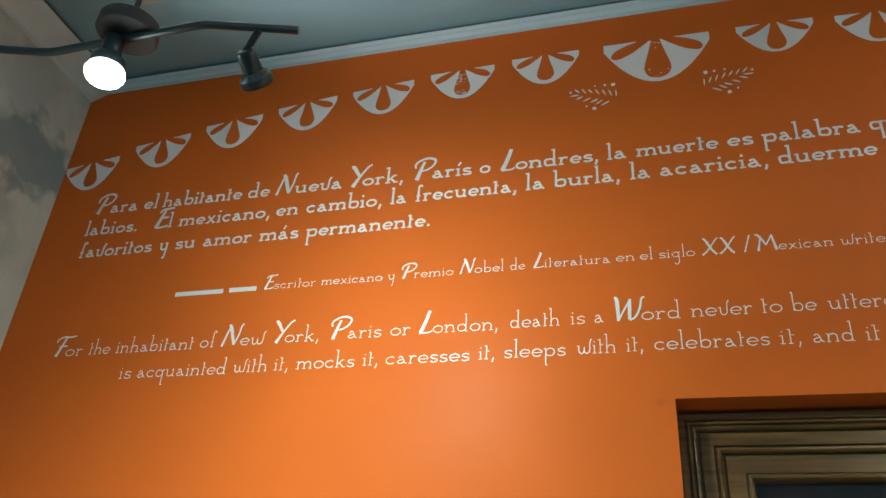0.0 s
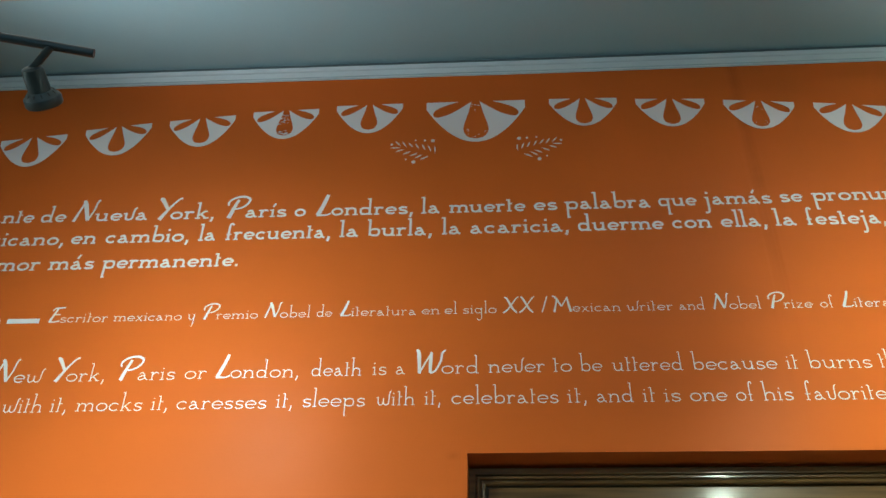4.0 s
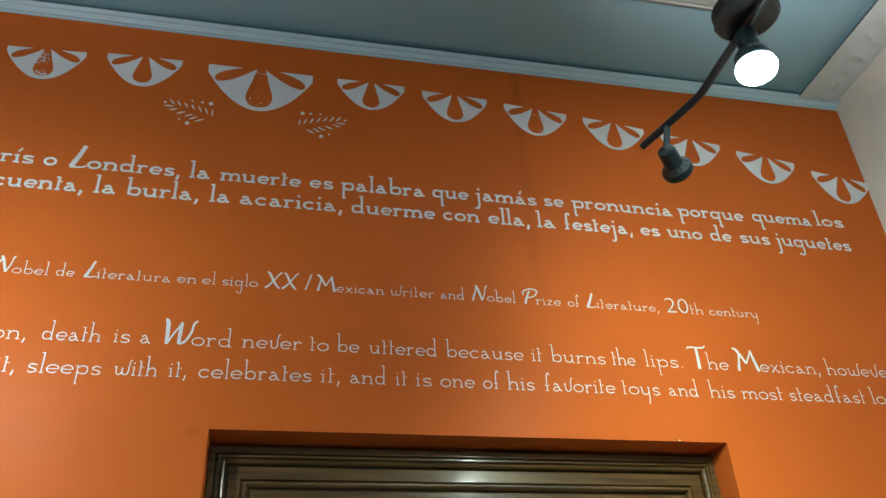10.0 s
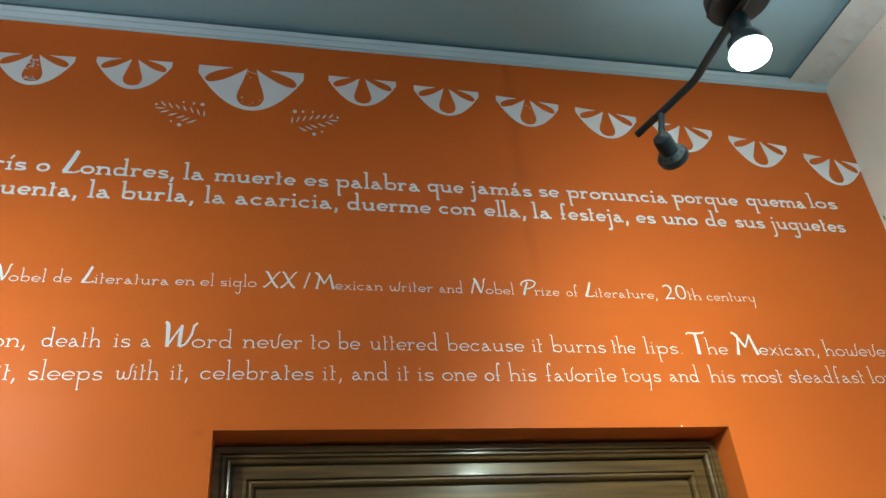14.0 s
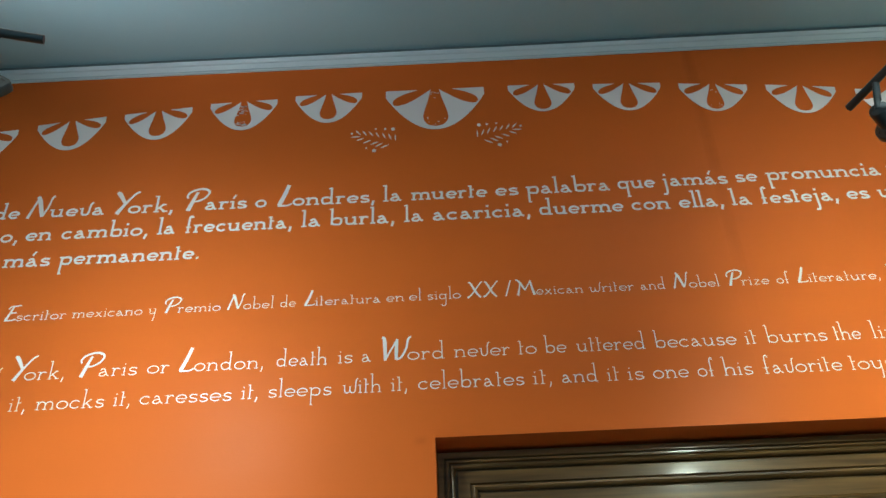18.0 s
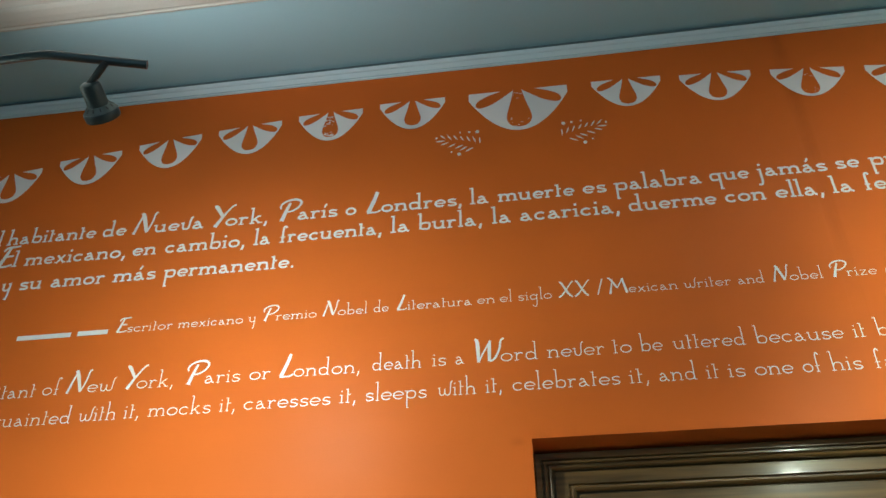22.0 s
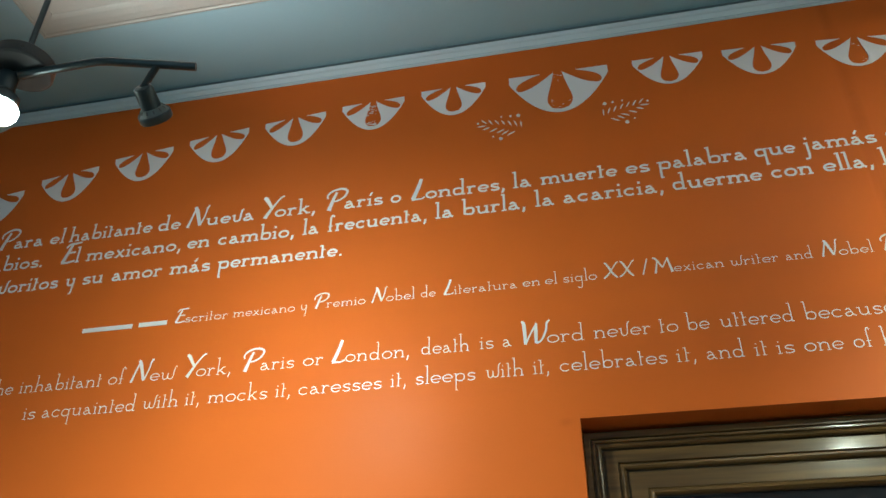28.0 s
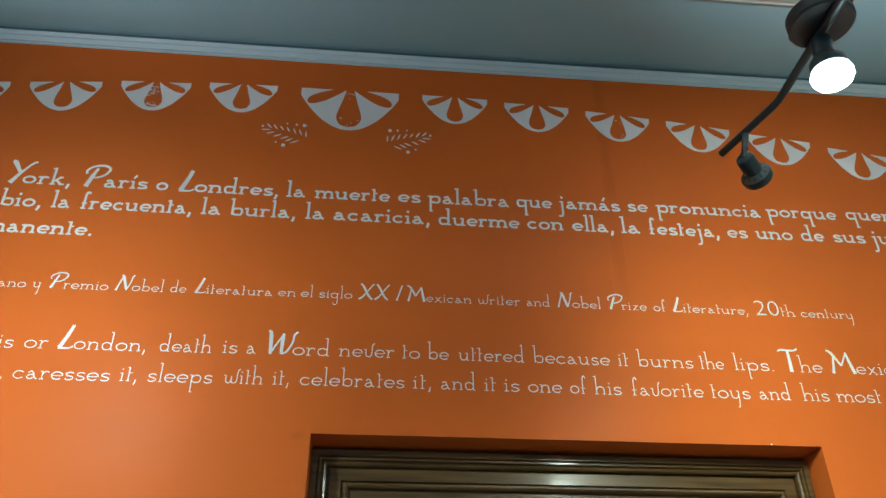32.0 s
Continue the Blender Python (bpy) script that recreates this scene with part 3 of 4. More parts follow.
# ---- a chip in the paint at the head of the doorway ----
chip = part("paint_chip", plate([(1.257 + 0.0032 * r * math.cos(math.tau * k / 7), 2.3525 + 0.002 * r * math.sin(math.tau * k / 7)) for k, r in enumerate((1, 0.7, 1.2, 0.9, 1.3, 0.8, 1.1))], 0.0008), VINYL)
tagged(chip, "small white chip in the orange paint over the doorway", "paint chip")

# ---- marks on the east wall ----
def wall_mark(name, y, z, w, h, label, category):
    x = X1 - LEAN * (3.70 - z)
    bm = bmesh.new()
    ring = [(y + w * r * math.cos(math.tau * k / 9), z + h * r * math.sin(math.tau * k / 9)) for k, r in enumerate((1, 0.8, 1.1, 0.7, 1.0, 1.2, 0.8, 1.0, 0.9))]
    near = [bm.verts.new((x - 0.0008 - LEAN * (z - b), a, b)) for a, b in ring]
    far = [bm.verts.new((x + 0.004 - LEAN * (z - b), a, b)) for a, b in ring]
    bm.faces.new(near)
    for k in range(9):
        bm.faces.new((near[k], near[(k + 1) % 9], far[(k + 1) % 9], far[k]))
    bmesh.ops.recalc_face_normals(bm, faces=bm.faces[:])
    tagged(part(name, bm, GRIME), label, category, "marks on the pale wall")


for y, z, w, h in ((-0.016, 3.105, 0.0035, 0.012), (-0.010, 2.875, 0.003, 0.008), (-0.010, 2.735, 0.0035, 0.010)):
    wall_mark("paint_smear", y, z, w, h, "small grey green smear of paint on the pale plaster wall", "paint smear")
for y, z in ((-0.330, 3.722), (-0.432, 3.640)):
    wall_mark("nail_hole", y, z, 0.0028, 0.0028, "small dark nail hole in the pale plaster wall", "nail hole")

# ---- sprigs ----
LEAVES = [(-0.231, 3.410, -0.213, 3.390), (-0.208, 3.408, -0.193, 3.384), (-0.187, 3.403, -0.172, 3.382), (-0.165, 3.399, -0.152, 3.376), (-0.143, 3.395, -0.131, 3.369), (-0.123, 3.391, -0.112, 3.363), (-0.100, 3.386, -0.099, 3.357),
          (-0.246, 3.382, -0.215, 3.383), (-0.228, 3.366, -0.203, 3.375), (-0.205, 3.354, -0.179, 3.366), (-0.181, 3.346, -0.155, 3.358), (-0.165, 3.336, -0.141, 3.351), (-0.148, 3.329, -0.120, 3.344)]
BERRIES = [(-0.243, 3.397, 0.004), (-0.164, 3.413, 0.003), (-0.133, 3.411, 0.004), (-0.107, 3.409, 0.0065), (-0.194, 3.332, 0.003), (-0.169, 3.320, 0.0065)]
for side in (1, -1):
    sprig = empty("leaf_sprig", pose(MIDX - 0.002 if side < 0 else 0, -0.0004, 0), "small white vinyl sprig of thin leaves on the orange wall", "wall decal", "leaf sprigs")

    def place(x):
        return x if side > 0 else MIDX - x

    for x0, z0, x1, z1 in LEAVES:
        d = Vector((x1 - x0, z1 - z0))
        n = Vector((-d.y, d.x)).normalized() * 0.0022
        lens_shape = [(x0, z0), (x0 + 0.3 * d.x - n.x, z0 + 0.3 * d.y - n.y), (x0 + 0.65 * d.x - n.x, z0 + 0.65 * d.y - n.y), (x1, z1), (x0 + 0.65 * d.x + n.x, z0 + 0.65 * d.y + n.y), (x0 + 0.3 * d.x + n.x, z0 + 0.3 * d.y + n.y)]
        part("leaf", plate([(place(x), z) for x, z in lens_shape], 0.0012), VINYL, sprig)
    for x, z, r in BERRIES:
        part("dot", plate([(place(x) + r * math.cos(math.tau * k / 14), z + r * math.sin(math.tau * k / 14)) for k in range(14)], 0.0012), VINYL, sprig)

# ---- lettering ----
LINE_1 = [("Para", -1.968, -1.792), ("el", -1.769, -1.711), ("habitante", -1.692, -1.377), ("de", -1.356, -1.272), ("Nueva", -1.245, -1.005), ("York,", -0.977, -0.791), ("París", -0.754, -0.562), ("o", -0.538, -0.500), ("Londres,", -0.465, -0.163), ("la", -0.139, -0.078), ("muerte", -0.051, 0.186), ("es", 0.209, 0.283), ("palabra", 0.306, 0.569), ("que", 0.590, 0.708), ("jamás", 0.730, 0.933), ("se", 0.957, 1.027), ("pronuncia", 1.054, 1.410), ("porque", 1.431, 1.675), ("quema", 1.707, 1.940), ("los", 1.955, 2.066)]
LINE_2 = [("labios.", -1.988, -1.768), ("El", -1.701, -1.629), ("mexicano,", -1.604, -1.254), ("en", -1.234, -1.151), ("cambio,", -1.124, -0.856), ("la", -0.829, -0.772), ("frecuenta,", -0.747, -0.415), ("la", -0.389, -0.327), ("burla,", -0.303, -0.102), ("la", -0.074, -0.013), ("acaricia,", 0.011, 0.313), ("duerme", 0.338, 0.597), ("con", 0.620, 0.738), ("ella,", 0.764, 0.902), ("la", 0.924, 0.989), ("festeja,", 1.013, 1.250), ("es", 1.276, 1.346), ("uno", 1.373, 1.499), ("de", 1.526, 1.606), ("sus", 1.636, 1.748), ("juguetes", 1.772, 2.060)]
LINE_3 = [("favoritos", -1.984, -1.685), ("y", -1.656, -1.619), ("su", -1.595, -1.516), ("amor", -1.488, -1.304), ("más", -1.277, -1.135), ("permanente.", -1.109, -0.686)]
LINE_4 = [("#", -1.544, -1.369), ("#", -1.347, -1.250), ("Escritor", -1.224, -1.044), ("mexicano", -1.028, -0.825), ("y", -0.809, -0.784), ("Premio", -0.764, -0.601), ("Nobel", -0.580, -0.449), ("de", -0.432, -0.386), ("Literatura", -0.361, -0.142), ("en", -0.128, -0.075), ("el", -0.063, -0.026), ("siglo", -0.011, 0.087), ("XX", 0.107, 0.195), ("/", 0.212, 0.234), ("Mexican", 0.247, 0.437), ("writer", 0.453, 0.582), ("and", 0.598, 0.672), ("Nobel", 0.696, 0.826), ("Prize", 0.849, 0.967), ("of", 0.987, 1.025), ("Literature,", 1.048, 1.283), ("20th", 1.306, 1.432), ("century", 1.449, 1.619)]
LINE_5 = [("For", -1.949, -1.837), ("the", -1.816, -1.734), ("inhabitant", -1.713, -1.429), ("of", -1.409, -1.354), ("New", -1.330, -1.187), ("York,", -1.155, -1.006), ("Paris", -0.970, -0.808), ("or", -0.783, -0.719), ("London,", -0.692, -0.461), ("death", -0.429, -0.287), ("is", -0.260, -0.218), ("a", -0.196, -0.167), ("Word", -0.147, 0.036), ("never", 0.058, 0.214), ("to", 0.233, 0.286), ("be", 0.306, 0.367), ("uttered", 0.393, 0.584), ("because", 0.606, 0.831), ("it", 0.853, 0.887), ("burns", 0.911, 1.078), ("the", 1.096, 1.170), ("lips.", 1.198, 1.322), ("The", 1.346, 1.469), ("Mexican,", 1.497, 1.777), ("however,", 1.798, 2.056)]
LINE_6 = [("is", -1.675, -1.629), ("acquainted", -1.609, -1.295), ("with", -1.274, -1.159), ("it,", -1.140, -1.091), ("mocks", -1.067, -0.881), ("it,", -0.859, -0.810), ("caresses", -0.788, -0.539), ("it,", -0.516, -0.468), ("sleeps", -0.444, -0.272), ("with", -0.244, -0.138), ("it,", -0.115, -0.068), ("celebrates", -0.042, 0.244), ("it,", 0.265, 0.319), ("and", 0.341, 0.442), ("it", 0.463, 0.498), ("is", 0.518, 0.564), ("one", 0.586, 0.683), ("of", 0.705, 0.753), ("his", 0.774, 0.854), ("favorite", 0.879, 1.092), ("toys", 1.111, 1.229), ("and", 1.253, 1.351), ("his", 1.383, 1.465), ("most", 1.486, 1.623), ("steadfast", 1.642, 1.903), ("love.", 1.922, 2.055)]


def glyphs(text):
    data = bpy.data.curves.new("word", "FONT")
    data.body, data.size, data.fill_mode, data.resolution_u = text, 1.0, "FRONT", 4
    data.offset = -0.018 if text.isdigit() else -0.01
    tmp = new("word", data)
    bpy.context.view_layer.update()
    me = bpy.data.meshes.new_from_object(tmp.evaluated_get(bpy.context.evaluated_depsgraph_get()))
    bpy.data.objects.remove(tmp)
    bpy.data.curves.remove(data)
    co = [v.co.copy() for v in me.vertices]
    faces = [tuple(p.vertices) for p in me.polygons]
    bpy.data.meshes.remove(me)
    return co, faces


FONT_CAP = max(c.y for c in glyphs("H")[0])
KERN = {"W": -0.20, "Y": -0.36, "T": -0.10, "P": -0.17, "F": -0.34, "L": -0.07, "E": -0.16, "N": -0.06, "X": -0.02, "2": 0.06}
# pen strokes of the capitals: points in cap heights, then the pen's width at the start, the middle and the end
THICK, THIN = 0.165, 0.070
CAPITALS = {}
CAPITALS["N"] = (0.90, [([(0.04, 0), (0.18, 0.5), (0.33, 1.0)], 0.12, 0.09, 0.07), ([(0.24, 1.0), (0.36, 0.80), (0.60, 0.05)], 0.10, THICK, 0.13), ([(0.60, 0.05), (0.76, 0.50), (0.83, 0.90), (0.92, 1.0)], 0.08, THIN, 0.09)])
CAPITALS["Y"] = (0.88, [([(0.02, 1.0), (0.14, 0.94), (0.42, 0.48)], 0.08, THICK, 0.11), ([(0.92, 1.0), (0.76, 0.92), (0.44, 0.48), (0.16, 0.0)], 0.08, 0.08, THICK)])
CAPITALS["P"] = (0.94, [([(0.46, 0.86), (0.32, 0.50), (0.16, 0.0)], 0.10, 0.13, THICK), ([(0.10, 0.58), (0.06, 0.70), (0.16, 0.86), (0.42, 0.98), (0.72, 0.99), (0.92, 0.86), (0.82, 0.62), (0.58, 0.46), (0.36, 0.42)], 0.07, 0.10, THIN)])
CAPITALS["L"] = (0.66, [([(0.45, 1.0), (0.30, 0.55), (0.09, 0.05)], 0.13, 0.15, THICK), ([(0.04, 0.04), (0.25, 0.035), (0.46, 0.04), (0.62, 0.12)], 0.10, THIN, 0.06)])
CAPITALS["E"] = (0.82, [([(0.44, 0.93), (0.28, 0.45), (0.14, 0.06)], 0.11, 0.14, THICK), ([(0.10, 0.05), (0.40, 0.04), (0.70, 0.11)], 0.11, 0.09, 0.08), ([(0.26, 0.50), (0.46, 0.52), (0.66, 0.52)], 0.08, 0.09, 0.08), ([(0.18, 0.76), (0.30, 0.92), (0.58, 0.95), (0.84, 0.98)], 0.08, 0.10, 0.08)])
CAPITALS["F"] = (0.92, [([(0.48, 0.95), (0.34, 0.50), (0.16, 0.0)], 0.10, 0.12, THICK), ([(0.22, 0.48), (0.44, 0.51), (0.62, 0.50)], THIN, THIN, 0.08), ([(0.04, 0.70), (0.10, 0.86), (0.36, 0.96), (0.66, 0.94), (0.94, 0.99)], 0.07, 0.09, THIN)])
CAPITALS["T"] = (0.86, [([(0.44, 0.96), (0.44, 0.50), (0.42, 0.0)], 0.12, 0.14, THICK), ([(0.02, 0.90), (0.14, 0.965), (0.50, 0.95), (0.76, 0.97), (0.88, 1.04)], THIN, 0.09, 0.07)])
CAPITALS["M"] = (1.08, [([(0.28, 0.84), (0.20, 0.45), (0.10, 0.0)], 0.08, 0.10, 0.14), ([(0.02, 1.02), (0.16, 0.96), (0.30, 0.76), (0.52, 0.34)], 0.07, 0.14, 0.10), ([(0.52, 0.34), (0.68, 0.62), (0.86, 0.93)], 0.08, THIN, 0.08), ([(0.84, 0.95), (0.92, 0.50), (1.03, 0.0)], 0.10, 0.13, THICK)])
CAPITALS["W"] = (1.28, [([(0.16, 1.0), (0.25, 0.92), (0.28, 0.50), (0.29, 0.02)], 0.10, THICK, 0.12), ([(0.29, 0.02), (0.50, 0.45), (0.76, 0.90)], 0.08, THIN, 0.08), ([(0.74, 0.90), (0.71, 0.50), (0.70, 0.04)], 0.10, 0.15, 0.12), ([(0.70, 0.03), (0.90, 0.14), (1.09, 0.52), (1.15, 0.86), (1.27, 0.98)], 0.08, 0.09, 0.08)])
CAPITALS["X"] = (0.90, [([(0.10, 1.0), (0.24, 0.90), (0.56, 0.28), (0.80, 0.0)], 0.08, 0.14, 0.11), ([(0.92, 1.0), (0.78, 0.90), (0.30, 0.24), (0.02, 0.0)], 0.07, 0.08, 0.12)])


def small_letter(ch, A, D, s):
    """Width and pen strokes of a small letter in x-heights: ascender A, descender D, pen s."""
    h = 0.5 * s
    top, low, thin = 1 - h, h, 0.72 * s

    def foot(x, y=0.0, left=0.17, right=0.17):
        return [(x - h - left, y + 0.36 * s), (x + h + right, y + 0.36 * s)], thin

    def flag(x, y=1.0):
        return [(x - h - 0.20, y - 0.50 * s), (x + 0.4 * h, y - 0.36 * s)], thin

    def stem(x, y0, y1):
        return [(x, y0), (x, y1)], s

    def arch(a, b):
        w = b - a
        return [(a, 0.50), (a + 0.18 * w, 0.84 - 0.3 * h), (a + 0.52 * w, top), (b - 0.10 * w, 0.84 - 0.3 * h), (b, 0.56), (b, 0.0)], s

    def cup(a, b, *rest):
        w = b - a
        return [(a, 1.0), (a, 0.44), (a + 0.12 * w, 0.15 + 0.3 * h), (a + 0.46 * w, low), (a + 0.82 * w, 0.16 + 0.3 * h), (b, 0.50), *rest], s

    def round_bowl(x, way):
        return [(x, 0.56), (x + way * 0.16, 0.84 - 0.3 * h), (x + way * 0.55, top), (x + way * 0.94, 0.80), (x + way * 1.03, 0.46), (x + way * 0.86, 0.14), (x + way * 0.50, low), (x + way * 0.14, 0.14 + 0.3 * h), (x, 0.40)], s

    def oval(cx, w, a0, a1):
        r = 0.5 * w - h
        return [(cx + r * math.cos(radians(a0 + (a1 - a0) * k / 12)), 0.5 + (0.5 - h) * math.sin(radians(a0 + (a1 - a0) * k / 12))) for k in range(13)], s

    def dot(x, y):
        return [(x, y), (x, y + 1.1 * s)], 1.1 * s

    if ch in "aá":
        out = [([(0.22, 0.76), (0.42, top), (0.66, 0.88), (0.84, 0.56), (1.0, 0.20), (1.26, 0.5 * thin)], s), ([(0.84, 0.54), (0.50, 0.53), (0.20, 0.38), (0.16, 0.20), (0.36, low), (0.68, 0.10), (0.96, 0.32)], s)]
        return 1.32, out + ([([(0.55, 1.28), (0.84, 1.74)], 0.9 * s)] if ch == "á" else [])
    if ch == "b":
        return 1.40, [stem(0.24, low, A), flag(0.24, A), round_bowl(0.24, 1)]
    if ch == "c":
        return 1.20, [oval(0.64, 1.28, 42, 318)]
    if ch == "d":
        return 1.50, [stem(1.16, 0, A), flag(1.16, A), foot(1.16, 0, -h, 0.20), round_bowl(1.16, -1)]
    if ch == "e":
        return 1.26, [([(0.12, 0.50), (1.20, 0.50)], thin), oval(0.66, 1.30, 2, 316)]
    if ch == "f":
        return 0.90, [([(0.86, 0.86 * A), (0.72, A - h), (0.50, 0.92 * A), (0.42, 0.70 * A), (0.40, 0.0)], s), ([(0.14, 0.70), (0.72, 0.70)], thin), foot(0.40)]
    if ch == "g":
        return 1.42, [([(1.16, 1.0), (1.16, 0.2), (1.16, -0.55 * D), (1.0, h - D), (0.62, h - D), (0.44, -0.74 * D)], s), flag(1.36, 1.0), round_bowl(1.16, -1)]
    if ch == "h":
        return 1.44, [stem(0.24, 0, A), flag(0.24, A), foot(0.24), arch(0.24, 1.18), foot(1.18)]
    if ch in "ií":
        mark = [([(0.24, 1.28), (0.50, 1.74)], 0.9 * s)] if ch == "í" else [dot(0.26, 1.34)]
        return 0.52, [stem(0.26, 0, 1), flag(0.26), foot(0.26), *mark]
    if ch == "j":
        return 0.58, [([(0.34, 1.0), (0.34, 0.2), (0.34, -0.55 * D), (0.20, h - D), (-0.14, h - D)], s), flag(0.34), dot(0.34, 1.34)]
    if ch == "k":
        return 1.36, [stem(0.24, 0, A), flag(0.24, A), foot(0.24), ([(0.30, 0.40), (1.0, 1.0)], s), ([(0.52, 0.60), (1.16, 0.0)], s), foot(1.14), foot(1.0, 1 - thin, 0.10, 0.10)]
    if ch == "l":
        return 0.50, [stem(0.26, 0, A), flag(0.26, A), foot(0.26)]
    if ch == "m":
        return 2.20, [stem(0.24, 0, 1), flag(0.24), arch(0.24, 1.10), arch(1.10, 1.96), foot(0.24), foot(1.10), foot(1.96)]
    if ch == "n":
        return 1.44, [stem(0.24, 0, 1), flag(0.24), arch(0.24, 1.18), foot(0.24), foot(1.18)]
    if ch == "o":
        return 1.34, [oval(0.67, 1.34, 90, 270), oval(0.67, 1.34, 270, 450)]
    if ch == "p":
        return 1.40, [stem(0.24, -D, 1), flag(0.24), foot(0.24, -D, 0.02, 0.14), round_bowl(0.24, 1)]
    if ch == "q":
        return 1.44, [stem(1.16, -D, 1), foot(1.16, -D, 0.06, 0.16), flag(1.40, 1.0), round_bowl(1.16, -1)]
    if ch == "r":
        return 1.0, [stem(0.24, 0, 1), flag(0.24), foot(0.24), ([(0.24, 0.52), (0.42, 0.84), (0.70, top), (0.96, 0.82)], s)]
    if ch == "s":
        return 1.02, [([(0.96, 0.80), (0.84, 0.95 - h), (0.48, top), (0.18, 0.82 - 0.3 * h), (0.22, 0.60), (0.54, 0.50), (0.86, 0.40), (0.94, 0.20), (0.64, low), (0.28, low), (0.10, 0.22)], s)]
    if ch == "t":
        return 0.72, [stem(0.30, 0, 0.74 * A), flag(0.30, 0.74 * A), ([(0.30, 1.0), (0.68, 1.0)], thin), foot(0.30)]
    if ch == "u":
        return 1.46, [cup(0.24, 1.16), stem(1.16, 0, 1), flag(0.24), flag(1.16), foot(1.16, 0, -h, 0.18)]
    if ch in "vw":
        out, x = [flag(0.24)], 0.24
        if ch == "w":
            out, x = out + [cup(0.24, 0.94), stem(0.94, 0.42, 0.86)], 0.94
        out.append(([(x, 0.86), (x, 0.42), (x + 0.10, 0.14 + 0.3 * h), (x + 0.36, low), (x + 0.64, 0.20), (x + 0.74, 0.60), (x + 0.76, 0.50 * A), (x + 0.86, 0.70 * A), (x + 1.06, 0.76 * A)], s))
        return x + 0.88, out + ([stem(0.24, 0.8, 1.0)] if ch == "v" else [])
    if ch == "x":
        return 1.30, [([(0.18, 1.0), (1.12, 0.0)], s), ([(1.08, 1.0), (0.18, 0.0)], s), foot(0.18, 0, 0.10, 0.10), foot(1.12, 0, 0.10, 0.10)]
    if ch == "y":
        return 1.42, [cup(0.24, 1.16), ([(1.16, 1.0), (1.16, 0.3), (1.10, -0.4 * D), (0.98, -D)], s), flag(0.24), flag(1.16), foot(0.96, -D, 0.10, 0.02)]
    if ch == "z":
        return 1.16, [([(0.12, top), (1.06, top)], thin), ([(1.0, top), (0.16, low)], s), ([(0.10, low), (1.08, low)], thin)]
    if ch == ",":
        return 0.40, [([(0.24, 0.22), (0.24, 0.0), (0.10, -0.38)], 1.1 * s)]
    if ch == ".":
        return 0.40, [dot(0.2, 0.0)]
    return None


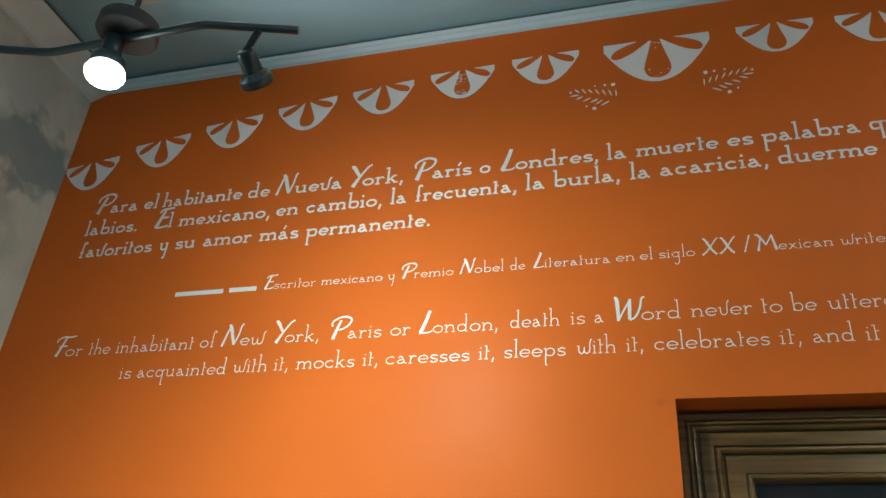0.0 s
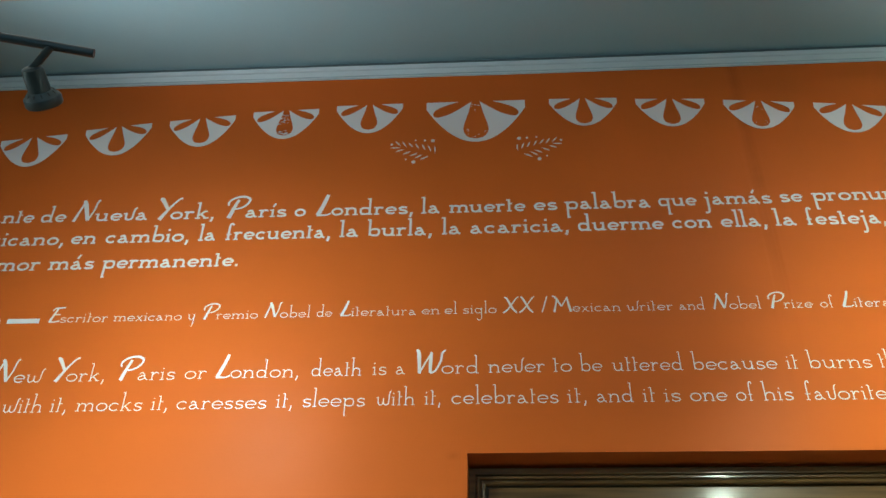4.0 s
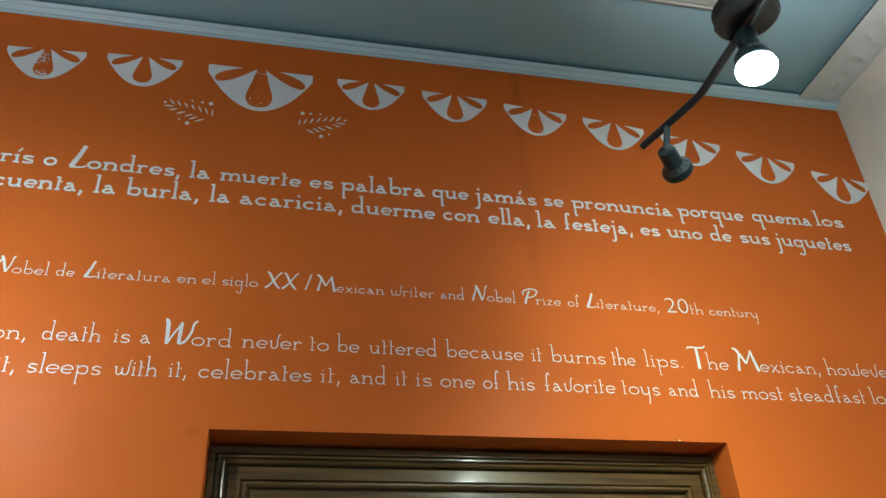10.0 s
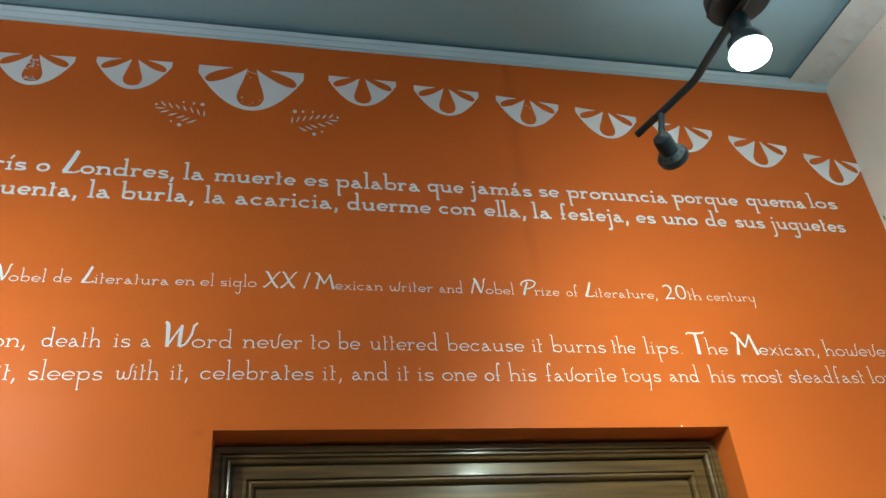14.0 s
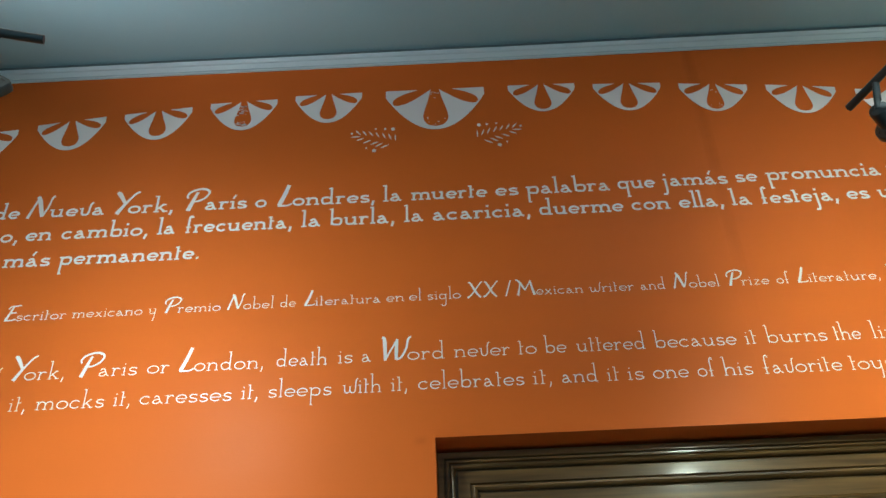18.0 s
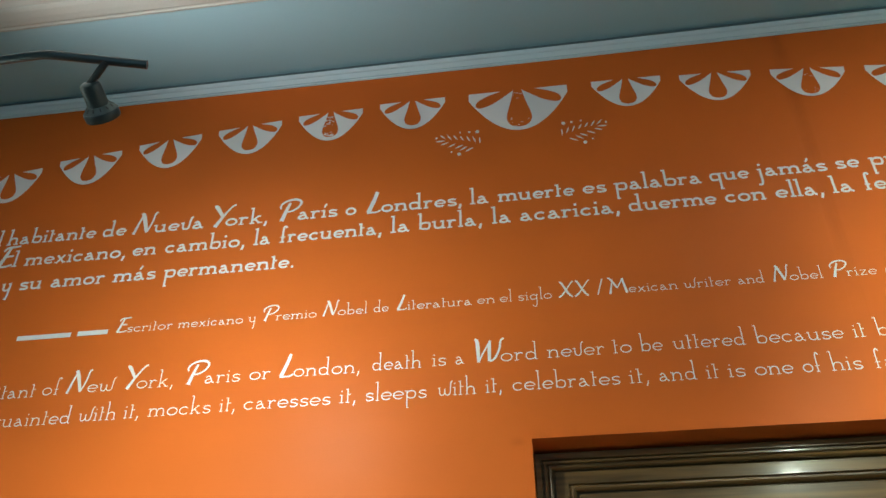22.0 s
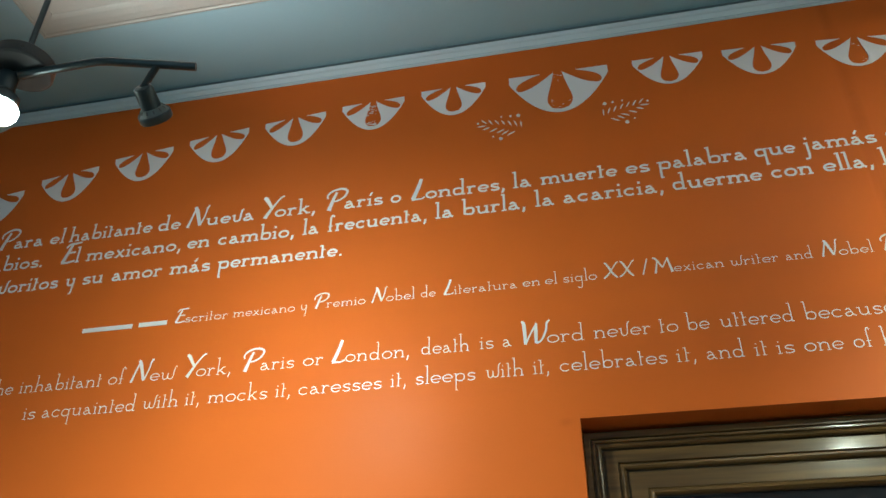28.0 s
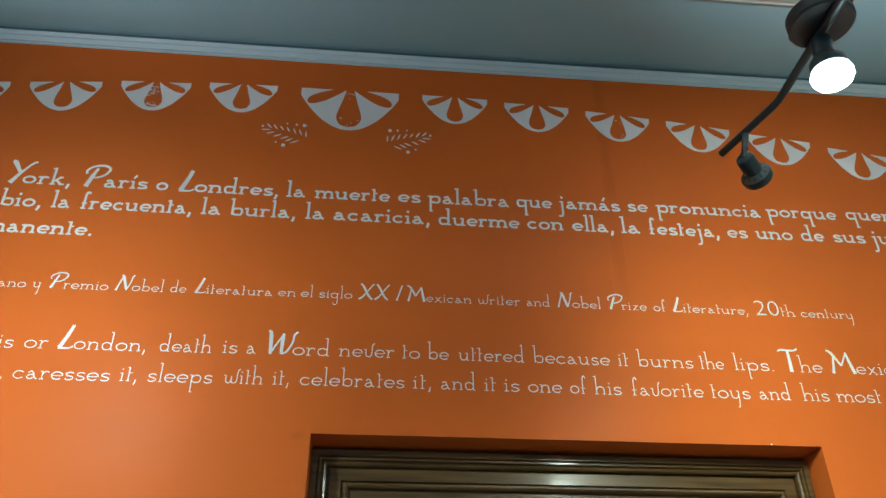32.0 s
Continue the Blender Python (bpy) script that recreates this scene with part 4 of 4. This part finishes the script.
def word(text, x0, x1, z, xh, asc, cap, desc, weight, parent):
    """One word of flat vinyl letters between x0 and x1 on the line z; weight is the pen of the small letters in x-heights."""
    whole = new("word")
    whole.parent = parent
    kc, space = cap / FONT_CAP, 0.20 * xh
    x0, x1 = x0 + (0.06 * xh if text[0] not in CAPITALS else -0.05 * cap), x1 - 0.06 * xh
    items, at = [], 0.0
    for n, ch in enumerate(text):
        drawn = small_letter(ch, asc / xh, desc / xh, weight)
        last = n == len(text) - 1
        if drawn:
            items.append((at, xh, drawn[1], None))
            at += drawn[0] * xh + (0 if last else space)
        elif ch in CAPITALS:
            strokes = [(points, *(1.08 * w if weight > 0.2 else 0.94 * w for w in widths)) for points, *widths in CAPITALS[ch][1]]
            items.append((at, cap, strokes, None))
            at += CAPITALS[ch][0] * cap + (0 if last else KERN.get(ch, 0.0) * cap + 0.7 * space)
        else:
            co, faces = glyphs(ch)
            left, right = min(c.x for c in co), max(c.x for c in co)
            items.append((at - left * kc, kc, co, faces))
            at += (right - left) * kc + (0 if last else KERN.get(ch, 0.0) * cap + space)
    fit = (x1 - x0) / at

    def pen(bm, points, widths, depth):
        """A flat brush stroke through points, its width running from the first to the middle to the last of widths."""
        path = curve_points([(a, b, 0) for a, b in points], 5) if len(points) > 2 else points
        line = [Vector((p[0], p[1])) for p in path]
        far = len(line) - 1
        rails = []
        for i, p in enumerate(line):
            d = (line[min(i + 1, far)] - line[max(i - 1, 0)]).normalized()
            half = 0.5 * np.interp(i / far, (0, 0.5, 1), widths)
            n = Vector((-d.y, d.x)) * half
            rails.append([bm.verts.new((q.x, depth, z + q.y)) for q in (p + n, p - n)])
        for (a0, b0), (a1, b1) in zip(rails, rails[1:]):
            bm.faces.new((a0, b0, b1, a1))

    for left, k, body, faces in items:
        bm = bmesh.new()
        if faces:
            vs = [bm.verts.new((x0 + (left + c.x * k) * fit, -0.0012, z + c.y * k)) for c in body]
            for f in faces:
                if len(set(f)) > 2:
                    bm.faces.new([vs[i] for i in f])
            part("letter", bm, VINYL, whole)
            continue
        for n, (points, *widths) in enumerate(body):
            widths = [k * w for w in (widths if len(widths) == 3 else widths * 3)]
            pen(bm, [(x0 + (left + a * k) * fit, b * k) for a, b in points], widths, -0.0010 - 0.0002 * n)
        part("letter", bm, VINYL, whole)


def bar_word(x0, x1, z, h, parent):
    part("bar", box(x0, x1, -0.0012, -0.0002, z, z + h), VINYL, parent, "plain white bar")


def text_line(words, z, lean, xh, asc, cap, desc, weight, label):
    line = empty("wall_lettering", pose(0, 0, 0), label, "lettering", "lines of the quotation")
    for text, x0, x1 in words:
        if text == "#":
            bar_word(x0, x1, z + lean[0] * x0, xh * 0.9, line)
        else:
            word(text, x0, x1, z + (lean[1] * x0 + lean[2] * x0 ** 2 if x0 > 0 else lean[0] * x0), xh, asc, cap, desc, weight, line)


text_line(LINE_1, 3.112, (0.0, 0.009, 0.0030), 0.0305, 0.065, 0.083, 0.032, 0.235, "first Spanish line of white vinyl lettering on the orange wall")
text_line(LINE_2, 3.032, (0.005, 0.004, 0.0012), 0.0305, 0.065, 0.083, 0.032, 0.235, "second Spanish line of white vinyl lettering on the orange wall")
text_line(LINE_3, 2.936, (0.003, 0.0, 0.0), 0.0305, 0.065, 0.083, 0.032, 0.235, "short third Spanish line of white vinyl lettering on the orange wall")
text_line(LINE_4, 2.757, (0.006, 0.0, 0.0), 0.0170, 0.041, 0.051, 0.022, 0.130, "small line of thin white lettering naming the writer")
text_line(LINE_5, 2.573, (0.009, 0.0, 0.0), 0.0240, 0.055, 0.072, 0.026, 0.120, "first English line of thin white lettering on the orange wall")
text_line(LINE_6, 2.484, (0.009, 0.0, 0.0), 0.0240, 0.055, 0.072, 0.026, 0.120, "second English line of thin white lettering on the orange wall")
